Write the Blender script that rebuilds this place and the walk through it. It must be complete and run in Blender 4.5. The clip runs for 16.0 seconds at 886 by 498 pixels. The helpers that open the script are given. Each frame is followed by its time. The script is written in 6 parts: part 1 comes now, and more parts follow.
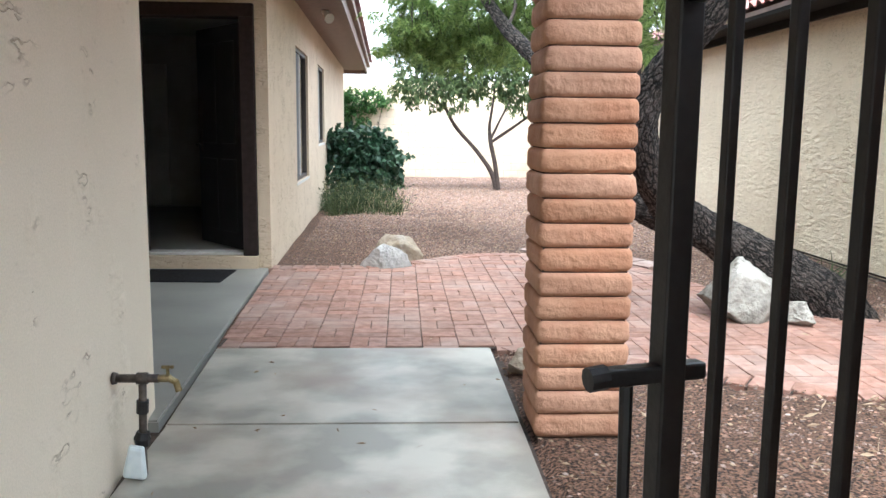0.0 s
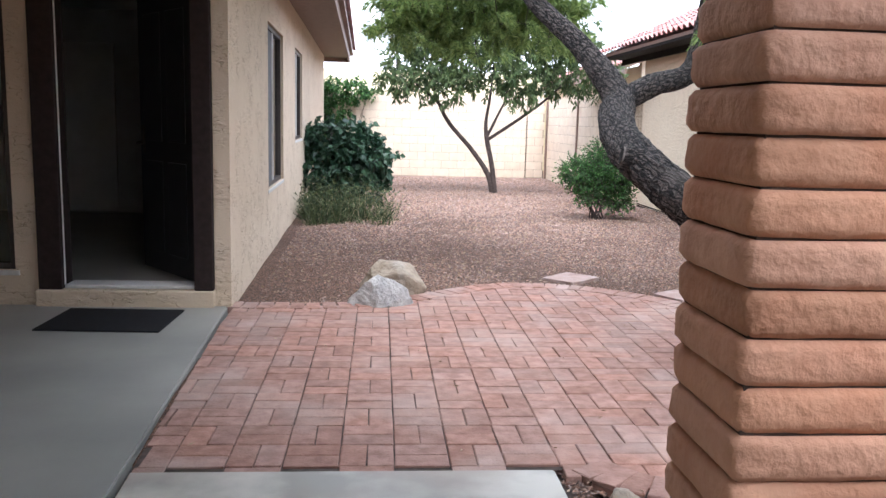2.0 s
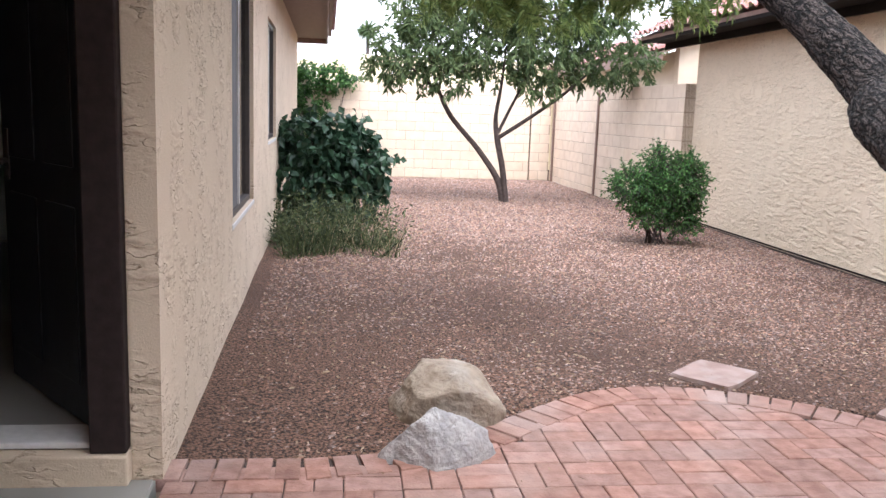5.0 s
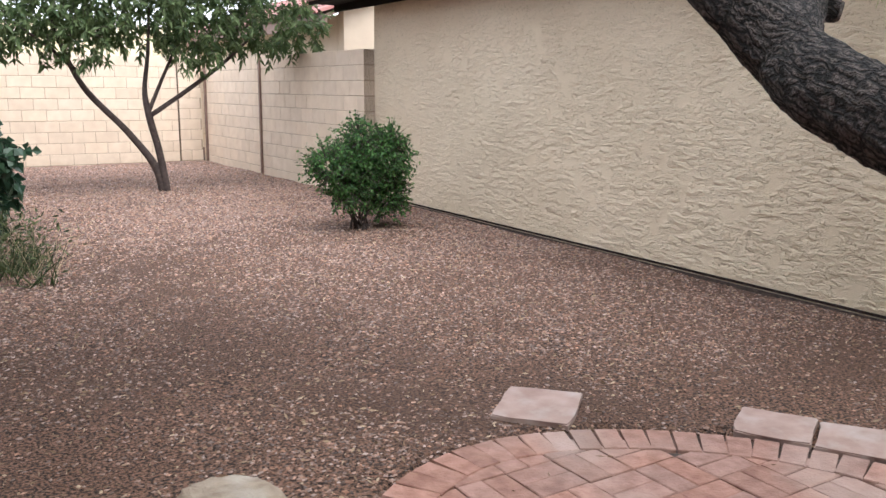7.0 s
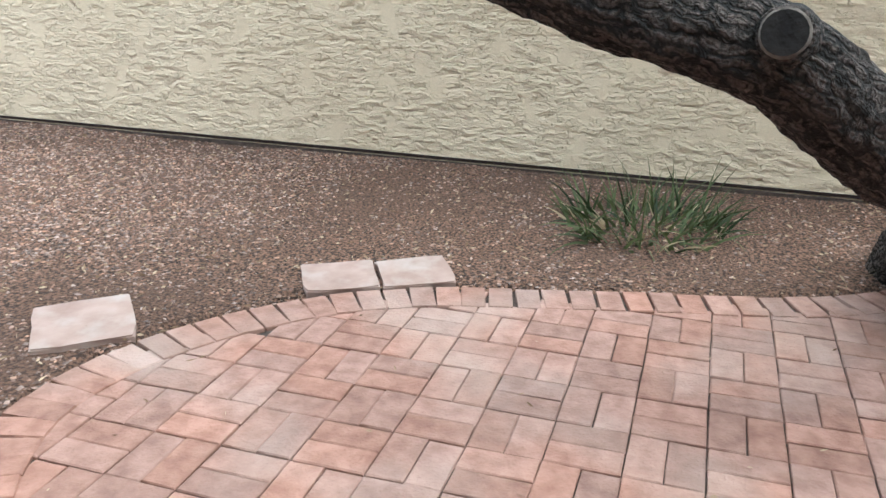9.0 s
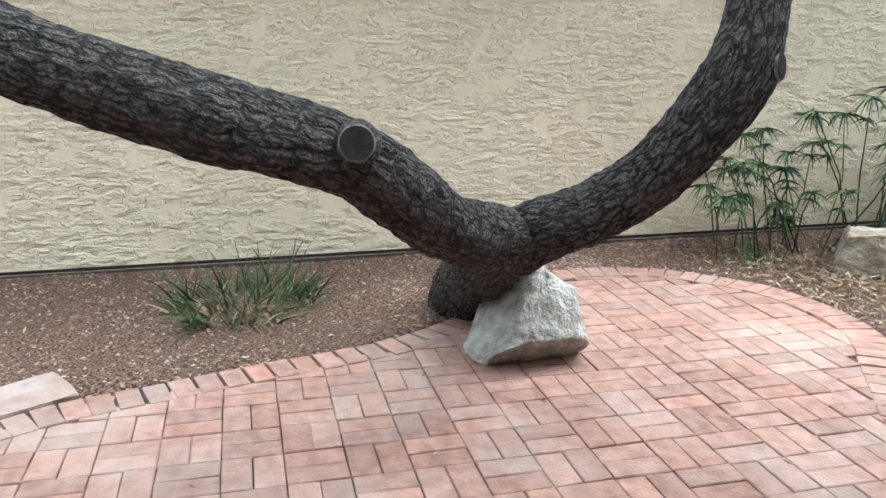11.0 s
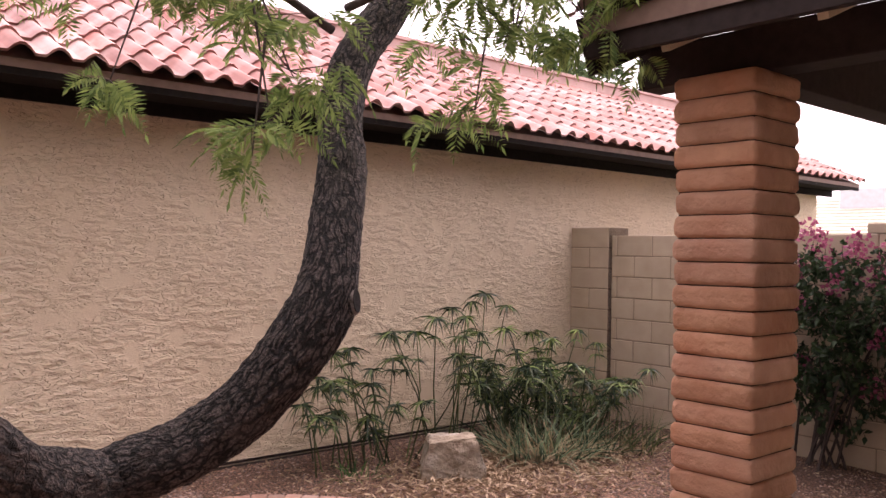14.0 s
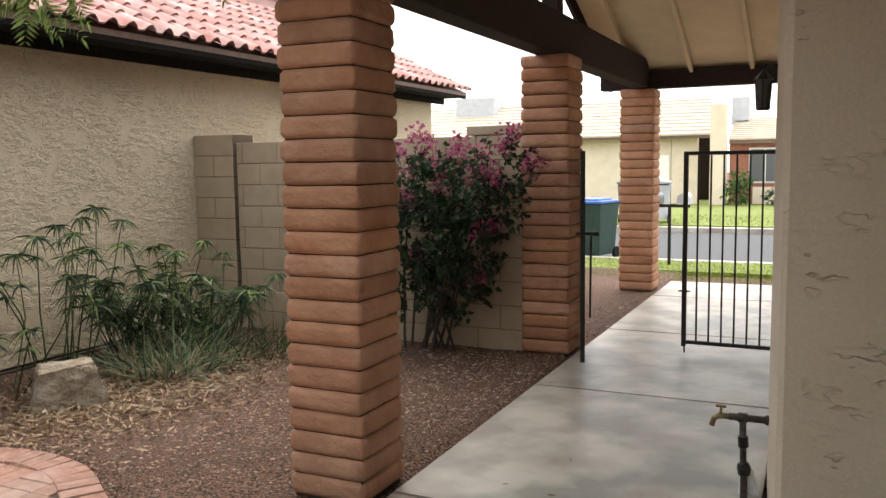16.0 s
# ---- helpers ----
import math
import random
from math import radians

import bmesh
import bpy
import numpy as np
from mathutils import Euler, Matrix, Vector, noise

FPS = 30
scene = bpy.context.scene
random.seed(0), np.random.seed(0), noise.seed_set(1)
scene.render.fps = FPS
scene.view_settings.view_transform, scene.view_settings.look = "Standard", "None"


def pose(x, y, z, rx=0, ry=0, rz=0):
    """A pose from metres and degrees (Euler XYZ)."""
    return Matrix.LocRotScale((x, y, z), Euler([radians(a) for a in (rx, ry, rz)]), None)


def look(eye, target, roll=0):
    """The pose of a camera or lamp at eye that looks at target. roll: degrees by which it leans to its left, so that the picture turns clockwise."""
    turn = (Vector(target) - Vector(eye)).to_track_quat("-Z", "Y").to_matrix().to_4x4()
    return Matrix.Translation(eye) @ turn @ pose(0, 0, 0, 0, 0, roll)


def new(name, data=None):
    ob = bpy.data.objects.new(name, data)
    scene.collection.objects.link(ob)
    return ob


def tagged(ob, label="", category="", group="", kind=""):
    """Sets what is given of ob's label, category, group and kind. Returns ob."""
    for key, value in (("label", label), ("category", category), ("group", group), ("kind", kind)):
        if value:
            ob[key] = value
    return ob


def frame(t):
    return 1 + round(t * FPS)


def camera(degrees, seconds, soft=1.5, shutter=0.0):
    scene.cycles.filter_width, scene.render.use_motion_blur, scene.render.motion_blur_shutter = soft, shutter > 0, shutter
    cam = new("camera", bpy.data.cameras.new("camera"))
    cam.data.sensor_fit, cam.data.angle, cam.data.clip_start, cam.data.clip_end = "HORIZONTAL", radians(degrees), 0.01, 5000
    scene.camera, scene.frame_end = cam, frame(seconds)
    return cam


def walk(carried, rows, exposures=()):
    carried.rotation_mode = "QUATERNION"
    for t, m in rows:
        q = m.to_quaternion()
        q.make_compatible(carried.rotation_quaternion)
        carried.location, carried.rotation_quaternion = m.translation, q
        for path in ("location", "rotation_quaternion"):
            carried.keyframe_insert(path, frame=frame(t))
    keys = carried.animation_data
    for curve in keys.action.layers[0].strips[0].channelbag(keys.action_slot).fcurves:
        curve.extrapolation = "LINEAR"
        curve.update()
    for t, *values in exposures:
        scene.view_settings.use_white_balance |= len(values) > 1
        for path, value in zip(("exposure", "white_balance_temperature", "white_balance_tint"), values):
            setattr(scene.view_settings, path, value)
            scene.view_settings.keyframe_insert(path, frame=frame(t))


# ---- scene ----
cam = camera(56.2, 16.0)
PATH = [
    (0, (0.075, 0.226, 1.329), (0.174, 2.203, 1.041), 0.6),
    (0.5, (0.093, 0.696, 1.333), (0.159, 2.676, 1.055), 0.9),
    (1, (0.037, 1.152, 1.343), (0.151, 3.128, 1.057), 0.5),
    (1.5, (-0.028, 1.616, 1.362), (0.105, 3.59, 1.072), 1.1),
    (2, (-0.098, 2.048, 1.367), (0.057, 4.019, 1.064), 1.5),
    (2.5, (-0.121, 2.501, 1.37), (0.038, 4.472, 1.067), 1.8),
    (3, (-0.132, 3.038, 1.364), (-0.001, 5.012, 1.07), 2.0),
    (3.2, (-0.16, 3.243, 1.356), (-0.025, 5.218, 1.065), 2.1),
    (5.3, (-0.544, 5.169, 1.43), (-0.241, 7.118, 1.099), 2.0),
    (5.5, (-0.579, 5.319, 1.435), (-0.199, 7.254, 1.1), 1.7),
    (6, (-0.631, 5.726, 1.434), (-0.06, 7.609, 1.076), 0.8),
    (6.5, (-0.632, 6.079, 1.442), (0.127, 7.892, 1.071), 1.5),
    (7, (-0.661, 6.415, 1.432), (0.376, 8.083, 1.055), 0.5),
    (7.5, (-0.641, 6.641, 1.418), (0.688, 8.059, 0.946), -1.7),
    (8, (-0.547, 6.831, 1.379), (1.009, 7.934, 0.776), -1.5),
    (8.2, (-0.528, 6.902, 1.365), (1.086, 7.892, 0.722), -0.7),
    (10.3, (-1.021, 7.261, 1.451), (0.877, 7.123, 0.837), 0.2),
    (10.5, (-1.042, 7.257, 1.475), (0.85, 7.011, 0.877), 0.2),
    (11, (-1.058, 7.299, 1.515), (0.821, 6.845, 1.004), 0.1),
    (11.5, (-1.082, 7.333, 1.539), (0.789, 6.733, 1.167), 0.2),
    (12, (-1.11, 7.347, 1.567), (0.741, 6.615, 1.368), 0.2),
    (12.5, (-1.135, 7.361, 1.585), (0.667, 6.494, 1.557), -0.1),
    (13, (-1.139, 7.353, 1.599), (0.608, 6.381, 1.65), 0.4),
    (13.5, (-1.133, 7.345, 1.6), (0.524, 6.226, 1.651), 0.8),
    (14, (-1.145, 7.321, 1.591), (0.373, 6.019, 1.598), 0.9),
    (14.5, (-1.164, 7.307, 1.576), (0.194, 5.839, 1.527), 1.1),
    (15, (-1.166, 7.286, 1.568), (0.041, 5.696, 1.461), 0.9),
    (15.5, (-1.189, 7.274, 1.561), (-0.11, 5.597, 1.406), 0.2),
    (16, (-1.232, 7.19, 1.549), (-0.388, 5.388, 1.345), -0.8),
]
EXPOSURES = [(0.0, 2.18, 5650, 4), (1.5, 1.83, 5750, 11), (2.5, 1.9, 5500, 13), (3.0, 1.88, 5650, 14), (5.5, 1.82, 5900, 16), (6.0, 1.54, 6000, 16), (6.5, 1.32, 6100, 17), (7.0, 1.4, 6000, 12), (7.5, 1.58, 5850, 8), (8.0, 1.72, 5700, 5), (10.5, 2.22, 5600, 0), (11.5, 2.2, 5300, 0), (12.0, 2.12, 5150, 4), (12.6, 1.82, 5250, 7), (13.2, 1.72, 6200, 25), (14.0, 1.6, 7000, 36), (14.5, 1.54, 6900, 23), (15.2, 1.52, 6550, 11), (16.0, 1.4, 6650, 9)]
walk(cam, [(t, look(eye, target, roll)) for t, eye, target, roll in PATH], EXPOSURES)

# ---- world and light ----
world = bpy.data.worlds.new("sky")
scene.world = world
world.use_nodes = True
wn = world.node_tree.nodes
bg = wn["Background"]
skyt = wn.new("ShaderNodeTexSky")
skyt.sky_type = 'NISHITA'
skyt.sun_disc = False
skyt.sun_elevation = radians(61)
skyt.sun_rotation = radians(175)
skyt.dust_density = 6.0
skyt.ozone_density = 0.6
overcast = wn.new("ShaderNodeMixRGB")
overcast.inputs[0].default_value = 0.8
overcast.inputs[2].default_value = (7.6, 7.7, 7.9, 1)
world.node_tree.links.new(skyt.outputs[0], overcast.inputs[1])
world.node_tree.links.new(overcast.outputs[0], bg.inputs[0])
bg.inputs[1].default_value = 0.15
sun_data = bpy.data.lights.new("sun", 'SUN')
sun_data.energy = 1.5
sun_data.angle = radians(55)
sun_data.color = (1.0, 0.96, 0.9)
sun = new("sun", sun_data)
sun.matrix_world = look((0.5, -6, 11), (0, 0, 0))

# ---- materials ----
def mat(name, rough=0.8, metal=0.0):
    m = bpy.data.materials.new(name)
    m.use_nodes = True
    b = m.node_tree.nodes["Principled BSDF"]
    b.inputs["Roughness"].default_value = rough
    b.inputs["Metallic"].default_value = metal
    return m, m.node_tree.nodes, m.node_tree.links, b


def mottled(name, c1, c2, scale=8.0, rough=0.85, bump=0.2, bump_scale=60.0, dist=0.01, detail=6.0, rand=0.0, metal=0.0, stain=None, stain_scale=1.2, sharp=0.2):
    """Two-tone noise colour with bump; sharp: half the width of the change between the tones; rand: spread of brightness by object; stain: a third colour in large patches."""
    m, n, l, b = mat(name, rough, metal)
    geo = n.new("ShaderNodeNewGeometry")
    tex = n.new("ShaderNodeTexNoise")
    tex.inputs["Scale"].default_value = scale
    tex.inputs["Detail"].default_value = detail
    l.new(geo.outputs["Position"], tex.inputs["Vector"])
    ramp = n.new("ShaderNodeValToRGB")
    ramp.color_ramp.elements[0].position, ramp.color_ramp.elements[1].position = 0.5 - sharp, 0.5 + sharp
    ramp.color_ramp.elements[0].color, ramp.color_ramp.elements[1].color = (*c1, 1), (*c2, 1)
    l.new(tex.outputs["Fac"], ramp.inputs["Fac"])
    out = ramp.outputs["Color"]
    if stain:
        t2 = n.new("ShaderNodeTexNoise")
        t2.inputs["Scale"].default_value = stain_scale
        t2.inputs["Detail"].default_value = 7.0
        l.new(geo.outputs["Position"], t2.inputs["Vector"])
        mr = n.new("ShaderNodeMapRange")
        mr.inputs[1].default_value, mr.inputs[2].default_value = 0.48, 0.72
        mr.inputs[3].default_value, mr.inputs[4].default_value = 0.0, 0.8
        l.new(t2.outputs["Fac"], mr.inputs[0])
        mx = n.new("ShaderNodeMixRGB")
        mx.inputs[2].default_value = (*stain, 1)
        l.new(mr.outputs[0], mx.inputs[0])
        l.new(out, mx.inputs[1])
        out = mx.outputs[0]
    if rand:
        oi = n.new("ShaderNodeObjectInfo")
        gi = n.new("ShaderNodeNewGeometry")
        add = n.new("ShaderNodeMath")
        add.operation = 'ADD'
        l.new(oi.outputs["Random"], add.inputs[0])
        l.new(gi.outputs["Random Per Island"], add.inputs[1])
        fr = n.new("ShaderNodeMath")
        fr.operation = 'FRACT'
        l.new(add.outputs[0], fr.inputs[0])
        mr = n.new("ShaderNodeMapRange")
        mr.inputs[3].default_value, mr.inputs[4].default_value = 1 - rand, 1 + rand
        l.new(fr.outputs[0], mr.inputs[0])
        hs = n.new("ShaderNodeHueSaturation")
        l.new(mr.outputs[0], hs.inputs["Value"])
        sat = n.new("ShaderNodeMapRange")
        sat.inputs[3].default_value, sat.inputs[4].default_value = 1 + rand * 0.6, 1 - rand * 0.6
        mul = n.new("ShaderNodeMath")
        mul.operation = 'MULTIPLY'
        mul.inputs[1].default_value = 7.31
        l.new(fr.outputs[0], mul.inputs[0])
        f2 = n.new("ShaderNodeMath")
        f2.operation = 'FRACT'
        l.new(mul.outputs[0], f2.inputs[0])
        l.new(f2.outputs[0], sat.inputs[0])
        l.new(sat.outputs[0], hs.inputs["Saturation"])
        l.new(out, hs.inputs["Color"])
        out = hs.outputs["Color"]
    l.new(out, b.inputs["Base Color"])
    if bump:
        t3 = n.new("ShaderNodeTexNoise")
        t3.inputs["Scale"].default_value = bump_scale
        t3.inputs["Detail"].default_value = 5.0
        l.new(geo.outputs["Position"], t3.inputs["Vector"])
        bp = n.new("ShaderNodeBump")
        bp.inputs["Strength"].default_value = bump
        bp.inputs["Distance"].default_value = dist
        l.new(t3.outputs["Fac"], bp.inputs["Height"])
        l.new(bp.outputs["Normal"], b.inputs["Normal"])
    return m


def stucco_mat(name, c1, c2, scale=9.0, levels=5.0, strength=1.0, depth=0.006, bare=0.42):
    """Skip-trowel stucco: overlapping trowel passes that rise slowly and break off in ragged, mostly level creases. bare: share of smooth wall."""
    m, n, l, b = mat(name, 0.92)

    def node(kind, **values):
        q = n.new(kind)
        for key, value in values.items():
            q.inputs[key.replace("_", " ")].default_value = value
        return q

    def math_(op, x, y):
        q = n.new("ShaderNodeMath")
        q.operation = op
        for i, v in enumerate((x, y)):
            if v is None:
                continue
            if isinstance(v, (int, float)):
                q.inputs[i].default_value = v
            else:
                l.new(v, q.inputs[i])
        return q.outputs[0]

    geo = n.new("ShaderNodeNewGeometry")
    warp = node("ShaderNodeTexNoise", Scale=13.0, Detail=4.0)
    l.new(geo.outputs["Position"], warp.inputs["Vector"])
    vs = n.new("ShaderNodeVectorMath")
    vs.operation = 'MULTIPLY_ADD'
    vs.inputs[1].default_value = (0.07, 0.07, 0.045)
    l.new(warp.outputs["Color"], vs.inputs[0])
    l.new(geo.outputs["Position"], vs.inputs[2])
    mp = n.new("ShaderNodeMapping")
    mp.inputs["Scale"].default_value = (1.0, 1.0, 2.7)
    l.new(vs.outputs[0], mp.inputs["Vector"])
    base = node("ShaderNodeTexNoise", Scale=scale, Detail=2.5, Roughness=0.5)
    l.new(mp.outputs[0], base.inputs["Vector"])
    saw = math_('FRACT', math_('MULTIPLY', base.outputs["Fac"], levels), None)
    ramp = n.new("ShaderNodeValToRGB")
    e = ramp.color_ramp.elements
    e[0].position, e[0].color = 0.0, (0, 0, 0, 1)
    e[1].position, e[1].color = 0.88, (1, 1, 1, 1)
    e.new(1.0).color = (0, 0, 0, 1)
    l.new(saw, ramp.inputs["Fac"])
    worn = node("ShaderNodeTexNoise", Scale=scale * 0.55, Detail=4.0)
    l.new(geo.outputs["Position"], worn.inputs["Vector"])
    wr = n.new("ShaderNodeMapRange")
    wr.interpolation_type = 'SMOOTHSTEP'
    wr.inputs[1].default_value, wr.inputs[2].default_value = bare, bare + 0.16
    l.new(worn.outputs["Fac"], wr.inputs[0])
    fine = node("ShaderNodeTexNoise", Scale=130.0, Detail=4.0)
    l.new(geo.outputs["Position"], fine.inputs["Vector"])
    height = math_('ADD', math_('MULTIPLY', ramp.outputs["Color"], wr.outputs[0]), math_('MULTIPLY', fine.outputs["Fac"], 0.22))
    bp = n.new("ShaderNodeBump")
    bp.inputs["Strength"].default_value = strength
    bp.inputs["Distance"].default_value = depth
    l.new(height, bp.inputs["Height"])
    l.new(bp.outputs["Normal"], b.inputs["Normal"])
    big = node("ShaderNodeTexNoise", Scale=0.9, Detail=6.0)
    l.new(geo.outputs["Position"], big.inputs["Vector"])
    tone = n.new("ShaderNodeValToRGB")
    tone.color_ramp.elements[0].position, tone.color_ramp.elements[1].position = 0.3, 0.7
    tone.color_ramp.elements[0].color, tone.color_ramp.elements[1].color = (*c1, 1), (*c2, 1)
    l.new(big.outputs["Fac"], tone.inputs["Fac"])
    grain = n.new("ShaderNodeMixRGB")
    grain.blend_type = 'MULTIPLY'
    grain.inputs[0].default_value = 0.25
    l.new(tone.outputs["Color"], grain.inputs[1])
    l.new(fine.outputs["Fac"], grain.inputs[2])
    # shade under the trowel creases, mixed into the wall colour
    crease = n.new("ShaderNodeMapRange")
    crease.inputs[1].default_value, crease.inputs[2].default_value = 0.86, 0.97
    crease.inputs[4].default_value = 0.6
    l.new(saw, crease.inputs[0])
    crease_shade = n.new("ShaderNodeMixRGB")
    crease_shade.inputs[2].default_value = (c1[0] * 0.35, c1[1] * 0.32, c1[2] * 0.28, 1)
    l.new(math_('MULTIPLY', crease.outputs[0], wr.outputs[0]), crease_shade.inputs[0])
    l.new(grain.outputs[0], crease_shade.inputs[1])
    l.new(crease_shade.outputs[0], b.inputs["Base Color"])
    return m


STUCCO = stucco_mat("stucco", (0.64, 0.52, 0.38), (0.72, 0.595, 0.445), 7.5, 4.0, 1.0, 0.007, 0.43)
# near wall's stucco: the light it catches is put into a paler colour
STUCCO_LIT = stucco_mat("lit_stucco", (0.73, 0.635, 0.505), (0.80, 0.70, 0.565), 5.0, 3.0, 1.0, 0.008, 0.5)
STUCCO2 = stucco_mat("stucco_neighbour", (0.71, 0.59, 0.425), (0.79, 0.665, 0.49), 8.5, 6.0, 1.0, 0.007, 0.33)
STUCCO_FAR = mottled("stucco_far", (0.62, 0.52, 0.40), (0.70, 0.60, 0.47), 3.0, 0.9)
CONCRETE = mottled("concrete", (0.255, 0.243, 0.213), (0.465, 0.438, 0.383), 2.3, 0.42, 0.25, 140.0, 0.003, 10.0, stain=(0.27, 0.205, 0.165), stain_scale=1.5, sharp=0.1)
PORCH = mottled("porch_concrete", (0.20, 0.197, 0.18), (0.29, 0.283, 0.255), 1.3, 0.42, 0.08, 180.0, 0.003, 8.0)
BLOCK = mottled("slump_block", (0.40, 0.212, 0.132), (0.52, 0.297, 0.193), 7.0, 0.95, 1.0, 26.0, 0.013, 9.0, rand=0.12, stain=(0.42, 0.2, 0.12), stain_scale=4.0)
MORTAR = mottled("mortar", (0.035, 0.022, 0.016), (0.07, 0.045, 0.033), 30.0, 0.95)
PAVER = mottled("paver", (0.22, 0.117, 0.088), (0.335, 0.195, 0.153), 14.0, 0.85, 0.7, 70.0, 0.008, 6.0, rand=0.15, stain=(0.345, 0.262, 0.225), stain_scale=1.6, sharp=0.15)
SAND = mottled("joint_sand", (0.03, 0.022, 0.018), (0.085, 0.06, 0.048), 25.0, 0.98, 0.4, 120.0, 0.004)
GROUND = mottled("gravel_ground", (0.022, 0.012, 0.008), (0.21, 0.116, 0.076), 70.0, 0.97, 1.0, 80.0, 0.025, 9.0, stain=(0.07, 0.038, 0.025), stain_scale=0.6, sharp=0.09)
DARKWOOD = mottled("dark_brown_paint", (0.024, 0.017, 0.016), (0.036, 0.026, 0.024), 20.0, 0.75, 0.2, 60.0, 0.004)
SOFFIT = mottled("cream_boards", (0.58, 0.48, 0.34), (0.64, 0.54, 0.39), 6.0, 0.7, 0.1)
# brown eave wood taken near black: the under-eave shade is in the colour
SHADED_EAVE = mottled("shade_darkened_eave", (0.009, 0.007, 0.006), (0.015, 0.012, 0.011), 20.0, 0.85, 0.2, 60.0, 0.004)
for m_ in (DARKWOOD, SHADED_EAVE):
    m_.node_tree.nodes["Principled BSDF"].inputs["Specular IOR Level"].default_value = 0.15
BROWNTRIM = mottled("brown_trim", (0.16, 0.10, 0.075), (0.22, 0.14, 0.11), 14.0, 0.6, 0.15)
TILE = mottled("clay_tile", (0.22, 0.088, 0.074), (0.345, 0.172, 0.15), 5.0, 0.7, 0.25, 60.0, 0.004, 5.0, rand=0.25, stain=(0.36, 0.265, 0.252), stain_scale=2.5)
CMU = mottled("painted_block", (0.62, 0.51, 0.39), (0.70, 0.59, 0.46), 6.0, 0.92, 0.5, 80.0, 0.006, 6.0, rand=0.05)
CMU2 = mottled("block_taupe", (0.40, 0.32, 0.23), (0.46, 0.38, 0.28), 6.0, 0.92, 0.5, 80.0, 0.006, 6.0, rand=0.05)
MORTAR_PALE = mottled("pale_mortar", (0.36, 0.285, 0.21), (0.42, 0.335, 0.25), 20.0, 0.95)
MORTAR_TAUPE = mottled("taupe_mortar", (0.20, 0.15, 0.105), (0.26, 0.2, 0.145), 20.0, 0.95)
BARK = mottled("bark", (0.05, 0.036, 0.03), (0.15, 0.115, 0.10), 22.0, 0.95, 1.0, 40.0, 0.02, 8.0)
BLACKIRON = mottled("black_iron", (0.012, 0.012, 0.013), (0.022, 0.021, 0.022), 40.0, 0.45, 0.1, metal=0.3)
ASPHALT = mottled("asphalt", (0.045, 0.047, 0.052), (0.07, 0.072, 0.078), 20.0, 0.9)
LAWN = mottled("lawn_soil", (0.10, 0.14, 0.025), (0.20, 0.23, 0.05), 3.0, 0.95, 0.6, 80.0, 0.02)
FENCE = mottled("cream_fence_paint", (0.62, 0.54, 0.34), (0.72, 0.64, 0.43), 7.0, 0.8, 0.2, rand=0.08)
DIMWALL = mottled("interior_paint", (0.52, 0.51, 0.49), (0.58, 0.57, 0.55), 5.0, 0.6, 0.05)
WHITE = mottled("white_paint", (0.72, 0.71, 0.68), (0.80, 0.79, 0.76), 5.0, 0.55, 0.05)

# ---- builders ----
def link_bm(name, bm, material, parent=None, label="", smooth=False):
    me = bpy.data.meshes.new(name)
    bm.normal_update()
    bm.to_mesh(me)
    bm.free()
    if material:
        me.materials.append(material)
    if smooth:
        me.polygons.foreach_set("use_smooth", [True] * len(me.polygons))
    ob = new(name, me)
    if parent is not None:
        ob.parent = parent
    if label:
        tagged(ob, label)
    return ob


def part(name, bm, material, parent, label="", smooth=False):
    return link_bm(name, bm, material, parent, label, smooth)


def structure(name, bm, material, label="", parent=None):
    return tagged(link_bm(name, bm, material, parent), label, "", "", "structure")


def thing(name, at, label, category, group="", kind=""):
    e = new(name)
    e.empty_display_size = 0.1
    e.matrix_basis = at if isinstance(at, Matrix) else Matrix.Translation(at)
    return tagged(e, label, category, group, kind)


def box(bm, lo, hi, bevel=0.0, m=None, seg=2):
    lo, hi = Vector(lo), Vector(hi)
    r = bmesh.ops.create_cube(bm, size=1.0)
    vs = r["verts"]
    c, s = (lo + hi) / 2, hi - lo
    for v in vs:
        v.co = Vector((v.co.x * s.x, v.co.y * s.y, v.co.z * s.z)) + c
    if bevel:
        es = list({e for v in vs for e in v.link_edges})
        r2 = bmesh.ops.bevel(bm, geom=es, offset=bevel, segments=seg, affect='EDGES', profile=0.5)
        vs = list({v for f in r2["faces"] for v in f.verts} | {v for v in vs if v.is_valid})
    if m is not None:
        bmesh.ops.transform(bm, matrix=m, verts=[v for v in vs if v.is_valid])
    return bm


def boxes(*specs, bevel=0.0):
    bm = bmesh.new()
    for lo, hi in specs:
        box(bm, lo, hi, bevel)
    return bm


